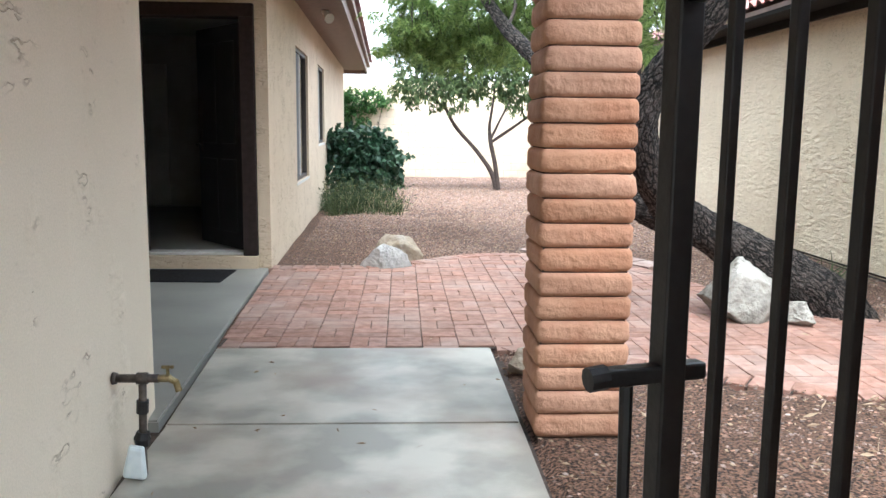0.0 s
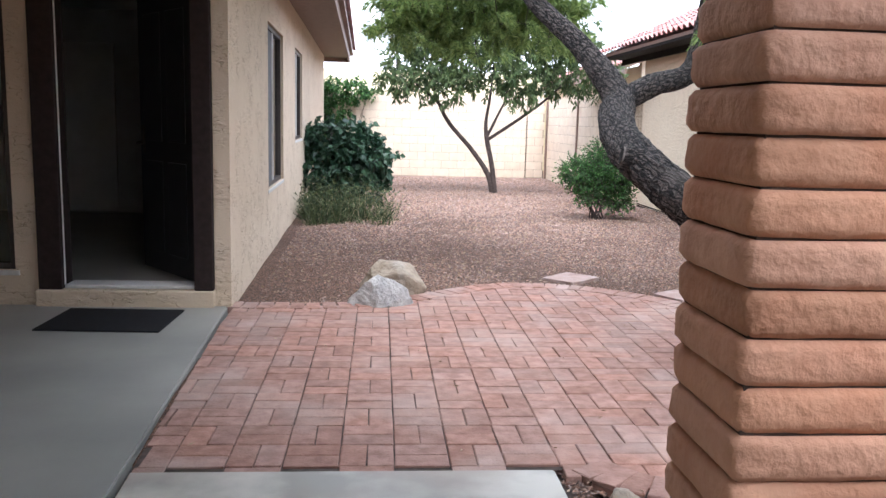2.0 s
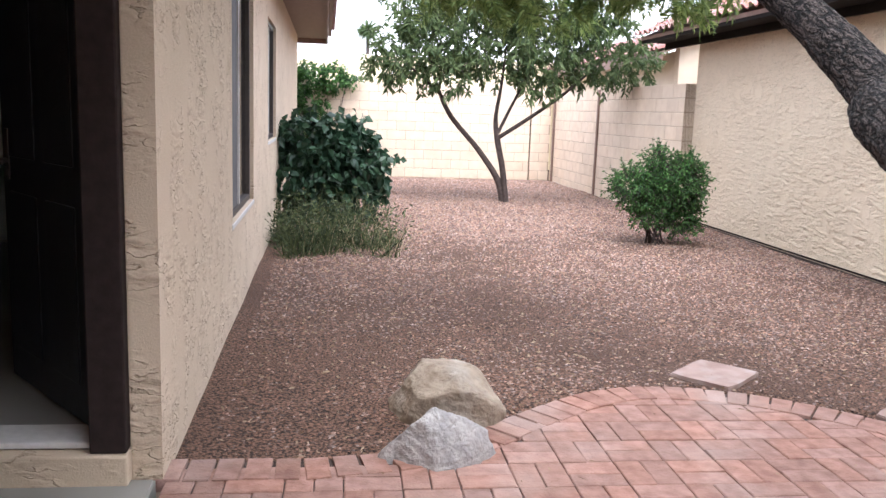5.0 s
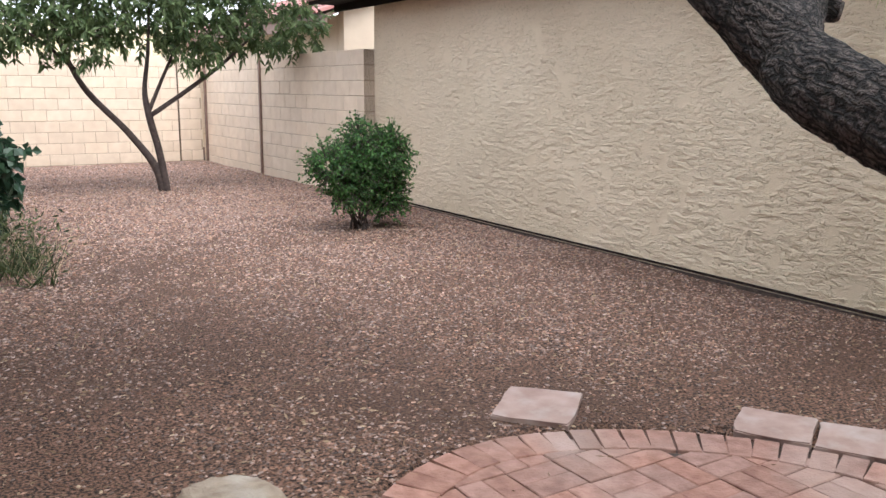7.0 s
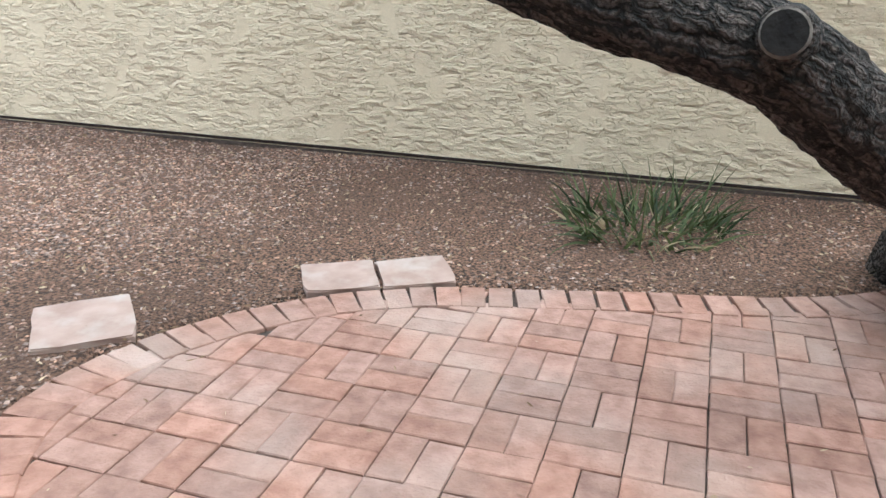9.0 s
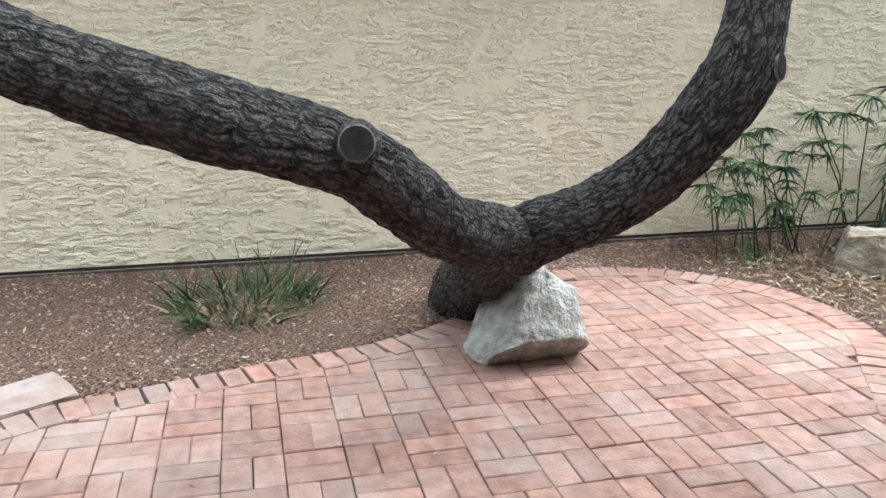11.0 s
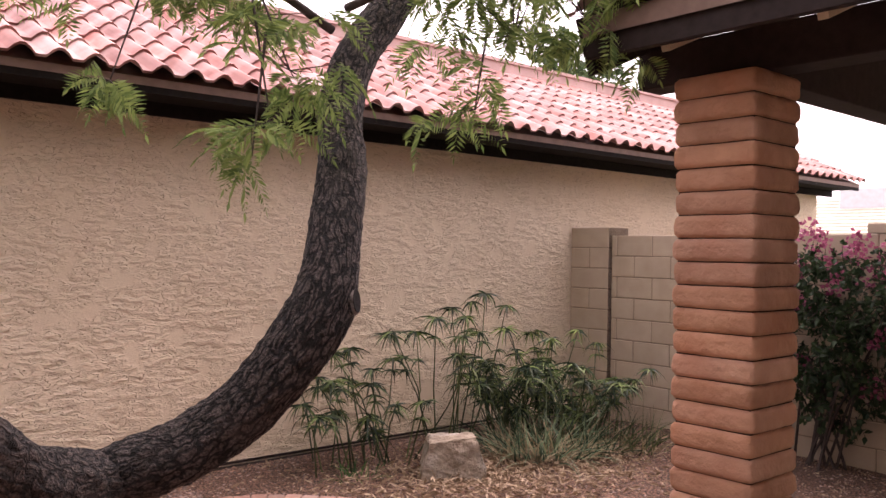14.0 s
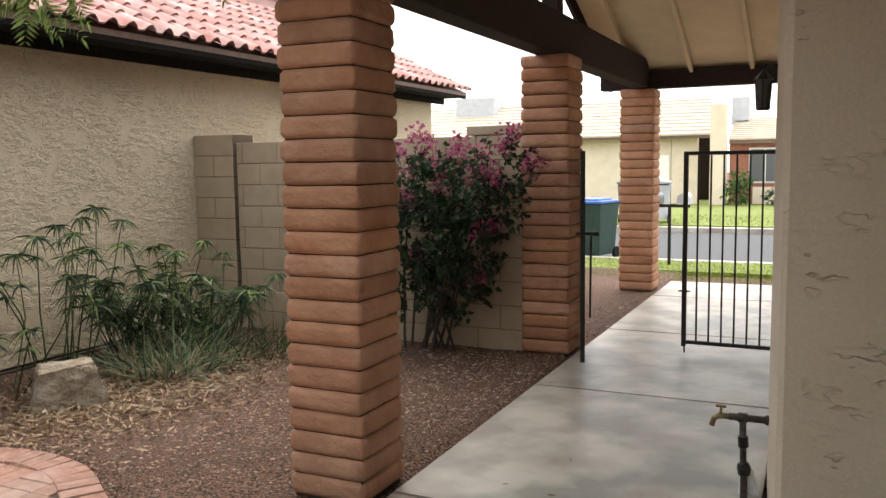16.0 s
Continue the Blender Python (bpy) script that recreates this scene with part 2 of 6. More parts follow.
def tube(bm, pts, radii, sides=12, jitter=0.0, cap=True, seed=0):
    """A tapered tube along a smooth path, with its length and girth as uv; jitter: ridges along it."""
    pts = [Vector(p) for p in pts]
    rings, along = [], []
    n0 = None
    run = 0.0
    for i, p in enumerate(pts):
        a = pts[max(i - 1, 0)]
        b = pts[min(i + 1, len(pts) - 1)]
        d = (b - a).normalized()
        if n0 is None:
            ref = Vector((0, 0, 1)) if abs(d.z) < 0.9 else Vector((1, 0, 0))
            n0 = d.cross(ref).normalized()
        else:
            n0 = (n0 - d * n0.dot(d)).normalized()
            run += (p - pts[i - 1]).length
        b0 = d.cross(n0)
        ring = []
        for k in range(sides):
            an = 2 * math.pi * k / sides
            c, s = math.cos(an), math.sin(an)
            r = radii[i]
            if jitter:
                r *= 1 + jitter * (noise.noise((c * 1.6 + seed, s * 1.6, run * 4.0)) + 0.8 * noise.noise((c * 7 + seed, s * 7, run * 9.0)) + 0.55 * noise.noise((c * 13 + seed, s * 13, run * 26.0)))
            ring.append(bm.verts.new(p + n0 * c * r + b0 * s * r))
        rings.append(ring)
        along.append(run)
    uv = bm.loops.layers.uv.verify()
    for i in range(len(rings) - 1):
        g = 2 * math.pi * radii[i]
        for k in range(sides):
            k2 = (k + 1) % sides
            f = bm.faces.new((rings[i][k], rings[i][k2], rings[i + 1][k2], rings[i + 1][k]))
            for lp, (u, w) in zip(f.loops, ((k, along[i]), (k + 1, along[i]), (k + 1, along[i + 1]), (k, along[i + 1]))):
                lp[uv].uv = (u / sides * max(g, 0.05), w)
    if cap:
        bm.faces.new(list(reversed(rings[0])))
        bm.faces.new(rings[-1])
    return bm


def spline(ctrl, n):
    """Catmull-Rom through control rows of equal length, n steps a span."""
    c = [np.array(p, float) for p in ctrl]
    c = [2 * c[0] - c[1]] + c + [2 * c[-1] - c[-2]]
    out = []
    for i in range(1, len(c) - 2):
        p0, p1, p2, p3 = c[i - 1:i + 3]
        for k in range(n):
            t = k / n
            out.append(0.5 * (2 * p1 + (p2 - p0) * t + (2 * p0 - 5 * p1 + 4 * p2 - p3) * t * t + (3 * p1 - p0 - 3 * p2 + p3) * t ** 3))
    out.append(c[-2])
    return out


# ---- ground and paving ----
HX = -1.265      # face of the house's long wall
NX = -1.0        # face of the near wall beside the walk
H2 = 4.458       # face of the neighbour's wall
# patio outline
OUT = spline([(-1.14, 8.19), (-0.5, 8.2), (-0.05, 8.33), (0.32, 8.64), (0.76, 8.96), (1.2, 9.06), (1.65, 8.93), (2.1, 8.6), (2.38, 8.18), (2.52, 7.75), (2.66, 7.25), (2.85, 6.6), (3.2, 6.1), (3.66, 5.7), (3.82, 5.25), (3.7, 4.72), (3.25, 4.26), (2.8, 4.12), (2.3, 4.16), (1.85, 4.42), (1.42, 4.68), (0.85, 4.96), (0.66, 5.18)], 6)
POLY = [(float(p[0]), float(p[1])) for p in OUT] + [(-1.05, 5.18)]

def inside(x, y, poly):
    r = False
    j = len(poly) - 1
    for i in range(len(poly)):
        xi, yi = poly[i]
        xj, yj = poly[j]
        if (yi > y) != (yj > y) and x < (xj - xi) * (y - yi) / (yj - yi) + xi:
            r = not r
        j = i
    return r

def axis_steps(lo, hi, fine_lo, fine_hi, fine):
    out = list(np.arange(fine_lo, fine_hi + 1e-6, fine))
    k, step = fine_lo, fine
    while k > lo:
        step *= 1.6
        k -= step
        out.insert(0, k)
    k, step = fine_hi, fine
    while k < hi:
        step *= 1.6
        k += step
        out.append(k)
    return [float(v) for v in out]


def ground_z(x, y):
    z = -0.012 + 0.022 * noise.noise((x * 0.7, y * 0.7, 3.1)) + 0.01 * noise.noise((x * 2.6, y * 2.6, 7.7))
    if x < 0.64 and y < 5.2 or x < -1.1 and y < 8.1 or -1.2 < x < 3.95 and 4.0 < y < 9.1 and inside(x, y, POLY):
        z = -0.07
    return z if y > -4.9 else -0.3


xs, ys = axis_steps(-120, 120, -2.0, 5.0, 0.1), axis_steps(-120, 160, -5.2, 23.5, 0.1)
gv = [(x, y, ground_z(x, y)) for y in ys for x in xs]
nx = len(xs)
gf = [(j * nx + i, j * nx + i + 1, (j + 1) * nx + i + 1, (j + 1) * nx + i) for j in range(len(ys) - 1) for i in range(nx - 1)]
gm = bpy.data.meshes.new("ground")
gm.from_pydata(gv, [], gf)
gm.polygons.foreach_set("use_smooth", [True] * len(gm.polygons))
gm.materials.append(GROUND)
tagged(new("ground", gm), "reddish gravel and dirt ground of the side yard", "", "", "structure")

def slab(name, pts, z0, z1, material, label):
    bm = bmesh.new()
    lo = [bm.verts.new((x, y, z0)) for x, y in pts]
    hi = [bm.verts.new((x, y, z1)) for x, y in pts]
    bm.faces.new(hi)
    bm.faces.new(list(reversed(lo)))
    k = len(pts)
    top = []
    for i in range(k):
        bm.faces.new((lo[i], lo[(i + 1) % k], hi[(i + 1) % k], hi[i]))
        top.append(bm.edges.get((hi[i], hi[(i + 1) % k])))
    bmesh.ops.bevel(bm, geom=top, offset=0.008, segments=2, affect='EDGES')
    return structure(name, bm, material, label)

G = 0.006
for i, (a, b) in enumerate(((-3.72, -2.46), (-2.46, -0.36), (-0.36, 1.75), (1.75, 3.85), (3.85, 5.17))):
    xl = NX + 0.02 if b < 3.9 else None
    pts = [(xl if xl else -0.985, a + G), (0.62, a + G), (0.62, b - G), (xl if xl else -1.045, b - G)]
    slab("walkway_%d" % (i + 1), pts, -0.2, 0.0, CONCRETE, "worn grey concrete walkway panel with faint stains")
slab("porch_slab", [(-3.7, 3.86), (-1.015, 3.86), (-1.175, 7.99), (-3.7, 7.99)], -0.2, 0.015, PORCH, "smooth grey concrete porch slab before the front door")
structure("joint_filler", boxes(((-1.25, 3.0, -0.2), (0.7, 5.2, -0.04))), SAND, "dark soil in the joint beside the walkway")

bm = bmesh.new()
bm.faces.new([bm.verts.new((x, y, -0.012)) for x, y in reversed(POLY)])
patio = structure("patio", bm, SAND, "red brick paver patio laid in basketweave with a curved soldier border")

# ---- house ----
def wall(name, lo, hi, material, label="", holes=(), axis="x"):
    """A wall block with rectangular openings through it. holes: (a0, a1, z0, z1) along y for an x-wall, along x for a y-wall."""
    bm = bmesh.new()
    k = 1 if axis == "x" else 0
    cuts = sorted({lo[k], hi[k], *[h[0] for h in holes], *[h[1] for h in holes]})
    zs = sorted({lo[2], hi[2], *[h[2] for h in holes], *[h[3] for h in holes]})
    for a, b in zip(cuts, cuts[1:]):
        run = None
        for z0, z1 in zip(zs, zs[1:]):
            mid = ((a + b) / 2, (z0 + z1) / 2)
            hole = any(h[0] < mid[0] < h[1] and h[2] < mid[1] < h[3] for h in holes)
            if not hole:
                run = (run[0], z1) if run else (z0, z1)
            if run and (hole or z1 == zs[-1]):
                p, q = list(lo), list(hi)
                p[k], q[k], p[2], q[2] = a, b, run[0], run[1]
                box(bm, p, q)
                run = None
    bmesh.ops.remove_doubles(bm, verts=bm.verts, dist=1e-5)
    inner = [f for f in bm.faces if sum(1 for g in bm.faces if g is not f and (g.calc_center_median() - f.calc_center_median()).length < 1e-4)]
    bmesh.ops.delete(bm, geom=inner, context='FACES')
    return structure(name, bm, material, label)

HM = pose(-1.15, 8.0, 0, 0, 0, 1.09)
W1 = (2.4, 3.95, 0.655, 2.29)
W2 = (5.65, 6.95, 1.065, 2.31)
wall("wall_east", (-0.11, 0.0, -0.1), (0.0, 13.7, 2.95), STUCCO, "tan skip-trowel stucco house wall", [W1, W2]).matrix_basis = HM
bm = bmesh.new()
foot = [(-3.6, -4.2), (-0.985, -4.2), (-0.985, 2.9), (-1.03, 3.5), (-1.078, 4.03), (-1.1, 4.05), (-3.6, 4.05)]
lo = [bm.verts.new((x, y, -0.1)) for x, y in foot]
hi = [bm.verts.new((x, y, 3.6)) for x, y in foot]
bm.faces.new(hi)
bm.faces.new(list(reversed(lo)))
for i in range(len(foot)):
    j = (i + 1) % len(foot)
    bm.faces.new((lo[i], lo[j], hi[j], hi[i]))
structure("wall_near", bm, STUCCO_LIT, "tan stucco wall beside the walkway, paler in colour for the light on it")
wall("wall_door", (-3.7, 8.0, -0.1), (HX + 0.003, 8.2, 2.95), STUCCO, "tan stucco wall around the front door", [(-2.47, HX, 0.13, 2.42), (-3.3, -2.64, 0.26, 2.2)], "y")
wall("wall_porch_end", (-3.9, 4.05, -0.1), (-3.7, 8.2, 2.95), STUCCO, "tan stucco wall closing the porch")
wall("wall_rear", (-8.0, 21.5, -0.1), (-1.53, 21.69, 2.95), STUCCO, "tan stucco end wall of the house")
structure("porch_ceiling", boxes(((-3.9, 3.7, 2.70), (-0.55, 7.995, 2.76))), SOFFIT, "cream porch ceiling")
structure("soffit", boxes(((-0.1, 0.0, 2.80), (0.55, 14.3, 2.83))), BROWNTRIM, "brown boarded soffit under the eave").matrix_basis = HM
structure("fascia", boxes(((0.551, -4.2, 2.70), (0.59, 14.34, 2.98)), ((-2.5, 14.301, 2.7), (0.55, 14.34, 2.98)), ((0.592, -4.2, 2.86), (0.66, 14.4, 2.96))), BROWNTRIM, "brown painted fascia board with a slim gutter").matrix_basis = HM
bm = bmesh.new()
vs = [bm.verts.new(p) for p in ((0.72, -4.4, 2.985), (0.72, 14.45, 2.985), (-5, 14.45, 4.9), (-5, -4.4, 4.9), (0.72, -4.4, 3.03), (0.72, 14.45, 3.03), (-5, 14.45, 4.95), (-5, -4.4, 4.95))]
for f in ((0, 1, 2, 3), (7, 6, 5, 4), (0, 4, 5, 1), (2, 6, 7, 3), (1, 5, 6, 2), (0, 3, 7, 4)):
    bm.faces.new([vs[i] for i in f])
bmesh.ops.recalc_face_normals(bm, faces=bm.faces)
structure("house_roof", bm, TILE, "low-pitched roof of the house").matrix_basis = HM
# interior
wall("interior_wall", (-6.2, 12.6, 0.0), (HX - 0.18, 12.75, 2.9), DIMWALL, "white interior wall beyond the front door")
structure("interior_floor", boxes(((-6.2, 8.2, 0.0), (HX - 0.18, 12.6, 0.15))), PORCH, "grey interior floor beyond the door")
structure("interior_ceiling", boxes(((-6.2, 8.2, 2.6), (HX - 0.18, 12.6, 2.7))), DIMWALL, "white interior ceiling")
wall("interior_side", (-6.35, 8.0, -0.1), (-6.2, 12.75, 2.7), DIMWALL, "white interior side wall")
# unseen partition added to keep window light out of the room behind the door
structure("light_block_partition", boxes(((-1.445, 8.21, 0.151), (-1.425, 12.59, 2.59)), ((-6.2, 8.21, 0.151), (-3.9, 8.3, 2.59))), DIMWALL, "unseen partition added to block window light")
structure("door_step", boxes(((-2.487, 7.93, 0.0), (-1.262, 8.2, 0.13)), bevel=0.008), STUCCO, "tan concrete step at the front door")

# ---- neighbour's house ----
wall("neighbour_wall", (H2, -4.6, -0.1), (H2 + 0.2, 16.4, 2.75), STUCCO2, "tan skip-trowel stucco wall of the neighbouring house")
wall("neighbour_end", (H2 + 0.2, 16.2, -0.1), (12.0, 16.4, 2.75), STUCCO2, "stucco end wall of the neighbouring house")
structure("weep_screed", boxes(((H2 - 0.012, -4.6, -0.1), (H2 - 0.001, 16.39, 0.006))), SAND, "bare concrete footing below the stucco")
# solid dark strip in place of the shade in the gap below the stucco
structure("gap_shade_strip", boxes(((H2 - 0.006, -4.6, 0.0155), (H2 - 0.0005, 16.39, 0.035))), DARKWOOD, "dark strip standing for the shaded gap at the foot of the stucco")
structure("neighbour_soffit", boxes(((3.97, -4.75, 2.56), (H2 + 0.05, 17.3, 2.59))), SHADED_EAVE, "dark brown soffit boards with the eave's shade in their colour")
structure("neighbour_fascia", boxes(((3.93, -4.75, 2.545), (3.969, 17.3, 2.63)), ((4.3, -4.75, 2.47), (4.34, 17.3, 2.559))), SHADED_EAVE, "dark brown fascia with a slim rail below, eave shade in the colour")

# ---- patio roof with columns ----
def slump_block(x0, y0, x1, y1, z0, z1, seed):
    """One course: sides that bulge between the joints, slumped and pitted, with worn corners."""
    bm = bmesh.new()
    n, levels, off = 9, 7, Vector((seed * 3.7, seed * 1.3, 0))
    ring_xy = []
    for (ax, ay), (bx, by) in zip(((x0, y0), (x1, y0), (x1, y1), (x0, y1)), ((x1, y0), (x1, y1), (x0, y1), (x0, y0))):
        for i in range(n):
            t = (1 - math.cos(math.pi * i / n)) / 2
            ring_xy.append((ax + (bx - ax) * t, ay + (by - ay) * t))
    c = Vector(((x0 + x1) / 2, (y0 + y1) / 2, 0))
    hx, hy = (x1 - x0) / 2, (y1 - y0) / 2
    rings = []
    for k in range(levels):
        u = -1 + 2 * k / (levels - 1)
        inset = 0.012 * abs(u) ** 6
        ring = []
        for x, y in ring_xy:
            dx, dy = (x - c.x) / hx, (y - c.y) / hy
            corner = max(0.0, min(abs(dx), abs(dy)) - 0.88) / 0.12
            pull = inset + 0.008 * corner * corner
            q = Vector((x, y, z0 + (z1 - z0) * (u + 1) / 2))
            w = off + q
            pull += 0.004 * noise.noise(w * 9) + 0.0035 * noise.noise(w * 30)
            ring.append(bm.verts.new((x - pull * dx, y - pull * dy, q.z + 0.0025 * noise.noise(w * 15 + Vector((0, 0, 5))))))
        rings.append(ring)
    m = len(ring_xy)
    for k in range(levels - 1):
        for i in range(m):
            j = (i + 1) % m
            bm.faces.new((rings[k][i], rings[k][j], rings[k + 1][j], rings[k + 1][i]))
    bm.faces.new(rings[-1])
    bm.faces.new(list(reversed(rings[0])))
    return bm


def column(x0, y0, x1, y1, z1, label):
    e = thing("slump_block_column", (0, 0, 0), label, "column", "block columns")
    n = round(z1 / 0.1045)
    h = z1 / n
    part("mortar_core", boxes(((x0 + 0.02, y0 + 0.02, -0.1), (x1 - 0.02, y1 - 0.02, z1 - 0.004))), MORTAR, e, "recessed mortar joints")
    for i in range(n):
        j = [random.uniform(-0.005, 0.005) for _ in range(4)]
        part("slump_block", slump_block(x0 + j[0], y0 + j[1], x1 + j[2], y1 + j[3], i * h + 0.003, (i + 1) * h - 0.003, i + x0 + y0), BLOCK, e, "", True)
    return e

column(0.65, 3.65, 1.055, 4.055, 2.4, "orange slump block column at the patio roof corner")
column(0.65, 0.4, 1.055, 0.805, 2.4, "orange slump block column beside the iron gate")
column(0.67, -3.15, 1.08, -2.745, 2.4, "orange slump block column at the street end")
beam = thing("patio_roof_frame", (0, 0, 0), "dark brown timber frame of the gabled patio roof", "roof frame")
part("long_beam", boxes(((0.76, -2.847, 2.4), (0.94, 3.757, 2.74)), bevel=0.008), DARKWOOD, beam)
part("cross_beam", boxes(((-1.0, 3.76, 2.4), (1.34, 3.94, 2.6)), bevel=0.008), DARKWOOD, beam)
part("cross_beam", boxes(((-1.0, -3.03, 2.4), (1.34, -2.85, 2.6)), bevel=0.008), DARKWOOD, beam)
part("king_post", boxes(((0.78, 0.53, 2.742), (0.92, 0.67, 4.0)), bevel=0.006), DARKWOOD, beam)
RZ = 4.10
for sgn, ye in ((1, 4.4), (-1, -3.2)):
    bm = bmesh.new()
    ym = 0.6
    zt = RZ - abs(ye - ym) * 0.417
    vs = [bm.verts.new(p) for p in ((-5, ym, RZ), (1.25, ym, RZ), (1.25, ye, zt), (-5, ye, zt), (-5, ym, RZ + 0.05), (1.25, ym, RZ + 0.05), (1.25, ye, zt + 0.05), (-5, ye, zt + 0.05))]
    for f in ((0, 1, 2, 3), (7, 6, 5, 4), (0, 4, 5, 1), (2, 6, 7, 3), (1, 5, 6, 2), (0, 3, 7, 4)):
        bm.faces.new([vs[i] for i in f])
    bmesh.ops.recalc_face_normals(bm, faces=bm.faces)
    structure("patio_ceiling_%d" % (1 if sgn > 0 else 2), bm, SOFFIT, "cream boarded underside of the patio roof")

# ---- garden walls ----
def block_wall(name, p, q, z1, material, label, thick=0.2, course=0.203, length=0.406, mortar=None):
    """A running-bond wall from p to q: a core with recessed joints and a block face on both sides."""
    p, q = Vector(p), Vector(q)
    d = q - p
    run = d.length
    m = Matrix.Translation((p.x, p.y, 0)) @ Matrix.Rotation(math.atan2(d.y, d.x), 4, 'Z')
    core = structure(name, boxes(((0.004, 0.006, -0.1), (run - 0.004, thick - 0.006, z1 - 0.005))), mortar or MORTAR_PALE, label)
    core.matrix_basis = m
    n = math.ceil((z1 + 0.05) / course)
    cache = {}
    for i in range(n):
        top = z1 - i * course
        a = -length / 2 if i % 2 else 0.0
        while a < run:
            lo, hi = max(a, 0.0), min(a + length, run)
            a += length
            if hi - lo < 0.03:
                continue
            w = round(hi - lo, 3)
            if w not in cache:
                bm = box(bmesh.new(), (0.004, 0, 0.004 - course), (w - 0.004, thick, -0.004), 0.006)
                me = bpy.data.meshes.new("block")
                bm.to_mesh(me)
                bm.free()
                me.materials.append(material)
                cache[w] = me
            o = new("block", cache[w])
            o.parent = core
            o.location = (lo, random.uniform(-0.0015, 0.0015), top)
    return core

block_wall("garden_wall_rear", (-2.6, 23.2), (3.62, 23.2), 2.02, CMU, "tan painted concrete block wall")
structure("garden_wall_rear_end", boxes(((-12, 23.2, -0.1), (-2.61, 23.4, 2.02))), CMU, "tan block wall behind the house")
block_wall("garden_wall_pier", (3.625, 23.13), (4.06, 23.13), 2.04, CMU, "tan block pier at the corner of the yard", 0.3)
block_wall("garden_wall_side", (4.5, 16.402), (4.3, 23.2), 1.95, CMU, "tan painted concrete block side wall")
structure("wall_joint_post", boxes(((4.16, 20.02, -0.1), (4.195, 20.08, 1.94))), BROWNTRIM, "thin rusty joint strip on the side wall")
structure("wall_joint_post_2", boxes(((4.07, 22.9, -0.1), (4.105, 22.97, 1.94))), BROWNTRIM, "thin joint strip at the wall corner")
block_wall("garden_wall_front", (1.06, 0.55), (3.97, 0.55), 1.78, CMU2, "taupe concrete block wall", mortar=MORTAR_TAUPE)
block_wall("garden_wall_pier_2", (3.975, 0.47), (4.455, 0.47), 1.86, CMU2, "taupe block pier against the neighbouring house", 0.32, length=0.48, mortar=MORTAR_TAUPE)
structure("wall_cap", boxes(((1.06, 0.54, 1.782), (1.55, 0.76, 1.86)), bevel=0.01), CMU2, "taupe cap block raised beside the column")

fence = thing("board_fence", (0, 27, 0), "pale cream board fence standing beyond the block wall", "fence")
for i in range(118):
    x = -6.0 + i * 0.15
    part("board", boxes(((x, 0.0, -0.05), (x + 0.14, 0.02, 2.83 + random.uniform(-0.012, 0.012))), bevel=0.003), FENCE, fence)
for z in (0.5, 1.5, 2.5):
    part("rail", boxes(((-6.0, 0.021, z), (11.7, 0.06, z + 0.09))), FENCE, fence)

# ---- street ----
structure("lawn_near", boxes(((-40, -6.1, -0.6), (40, -4.9, -0.02))), LAWN, "green lawn strip before the street")
structure("road", boxes(((-60, -12.4, -0.6), (60, -6.3, -0.1))), ASPHALT, "grey asphalt street")
structure("kerb_near", boxes(((-60, -6.3, -0.6), (60, -6.1, -0.01)), bevel=0.01), CONCRETE, "pale concrete kerb")
structure("kerb_far", boxes(((-60, -12.7, -0.6), (60, -12.4, 0.02)), bevel=0.01), CONCRETE, "pale concrete kerb")
structure("lawn_far", boxes(((-60, -40, -0.6), (60, -12.7, 0.05))), LAWN, "green lawn across the street")

# ---- more materials ----
def leaf_mat(name, c1, c2, rough=0.55, trans=0.35, skew=0.0):
    """Leaves: colour varies from leaf to leaf, some light passes through."""
    m, n, l, b = mat(name, rough)
    gi = n.new("ShaderNodeNewGeometry")
    ramp = n.new("ShaderNodeValToRGB")
    ramp.color_ramp.elements[0].color, ramp.color_ramp.elements[1].color = (*c1, 1), (*c2, 1)
    ramp.color_ramp.elements[0].position = skew
    l.new(gi.outputs["Random Per Island"], ramp.inputs["Fac"])
    l.new(ramp.outputs["Color"], b.inputs["Base Color"])
    b.inputs["Specular IOR Level"].default_value = 0.35
    tr = n.new("ShaderNodeBsdfTranslucent")
    l.new(ramp.outputs["Color"], tr.inputs["Color"])
    mx = n.new("ShaderNodeMixShader")
    mx.inputs[0].default_value = trans
    l.new(b.outputs[0], mx.inputs[1])
    l.new(tr.outputs[0], mx.inputs[2])
    l.new(mx.outputs[0], n["Material Output"].inputs["Surface"])
    return m


FEATHER = leaf_mat("feathery_leaves", (0.09, 0.155, 0.045), (0.31, 0.40, 0.125), 0.55, 0.5)
WILLOW = leaf_mat("small_tree_leaves", (0.04, 0.075, 0.025), (0.13, 0.18, 0.07))
IVY = leaf_mat("broad_dark_leaves", (0.012, 0.035, 0.02), (0.04, 0.085, 0.045), 0.4, 0.2)
WEED = leaf_mat("weed_blades", (0.018, 0.034, 0.014), (0.115, 0.145, 0.06))
SHRUB = leaf_mat("bright_shrub_leaves", (0.014, 0.055, 0.016), (0.10, 0.22, 0.055))
PAPYRUS = leaf_mat("papyrus_leaves", (0.012, 0.036, 0.016), (0.32, 0.43, 0.13), skew=0.35)
SEDGE = leaf_mat("dark_sedge_leaves", (0.012, 0.032, 0.014), (0.17, 0.24, 0.075), skew=0.4)
BLUEGRASS = leaf_mat("blue_green_blades", (0.025, 0.055, 0.03), (0.24, 0.33, 0.2), skew=0.2)
DRYGRASS = leaf_mat("dry_grass", (0.32, 0.25, 0.15), (0.50, 0.42, 0.28))
BOUG = leaf_mat("bougainvillea_leaves", (0.012, 0.03, 0.012), (0.035, 0.07, 0.025))
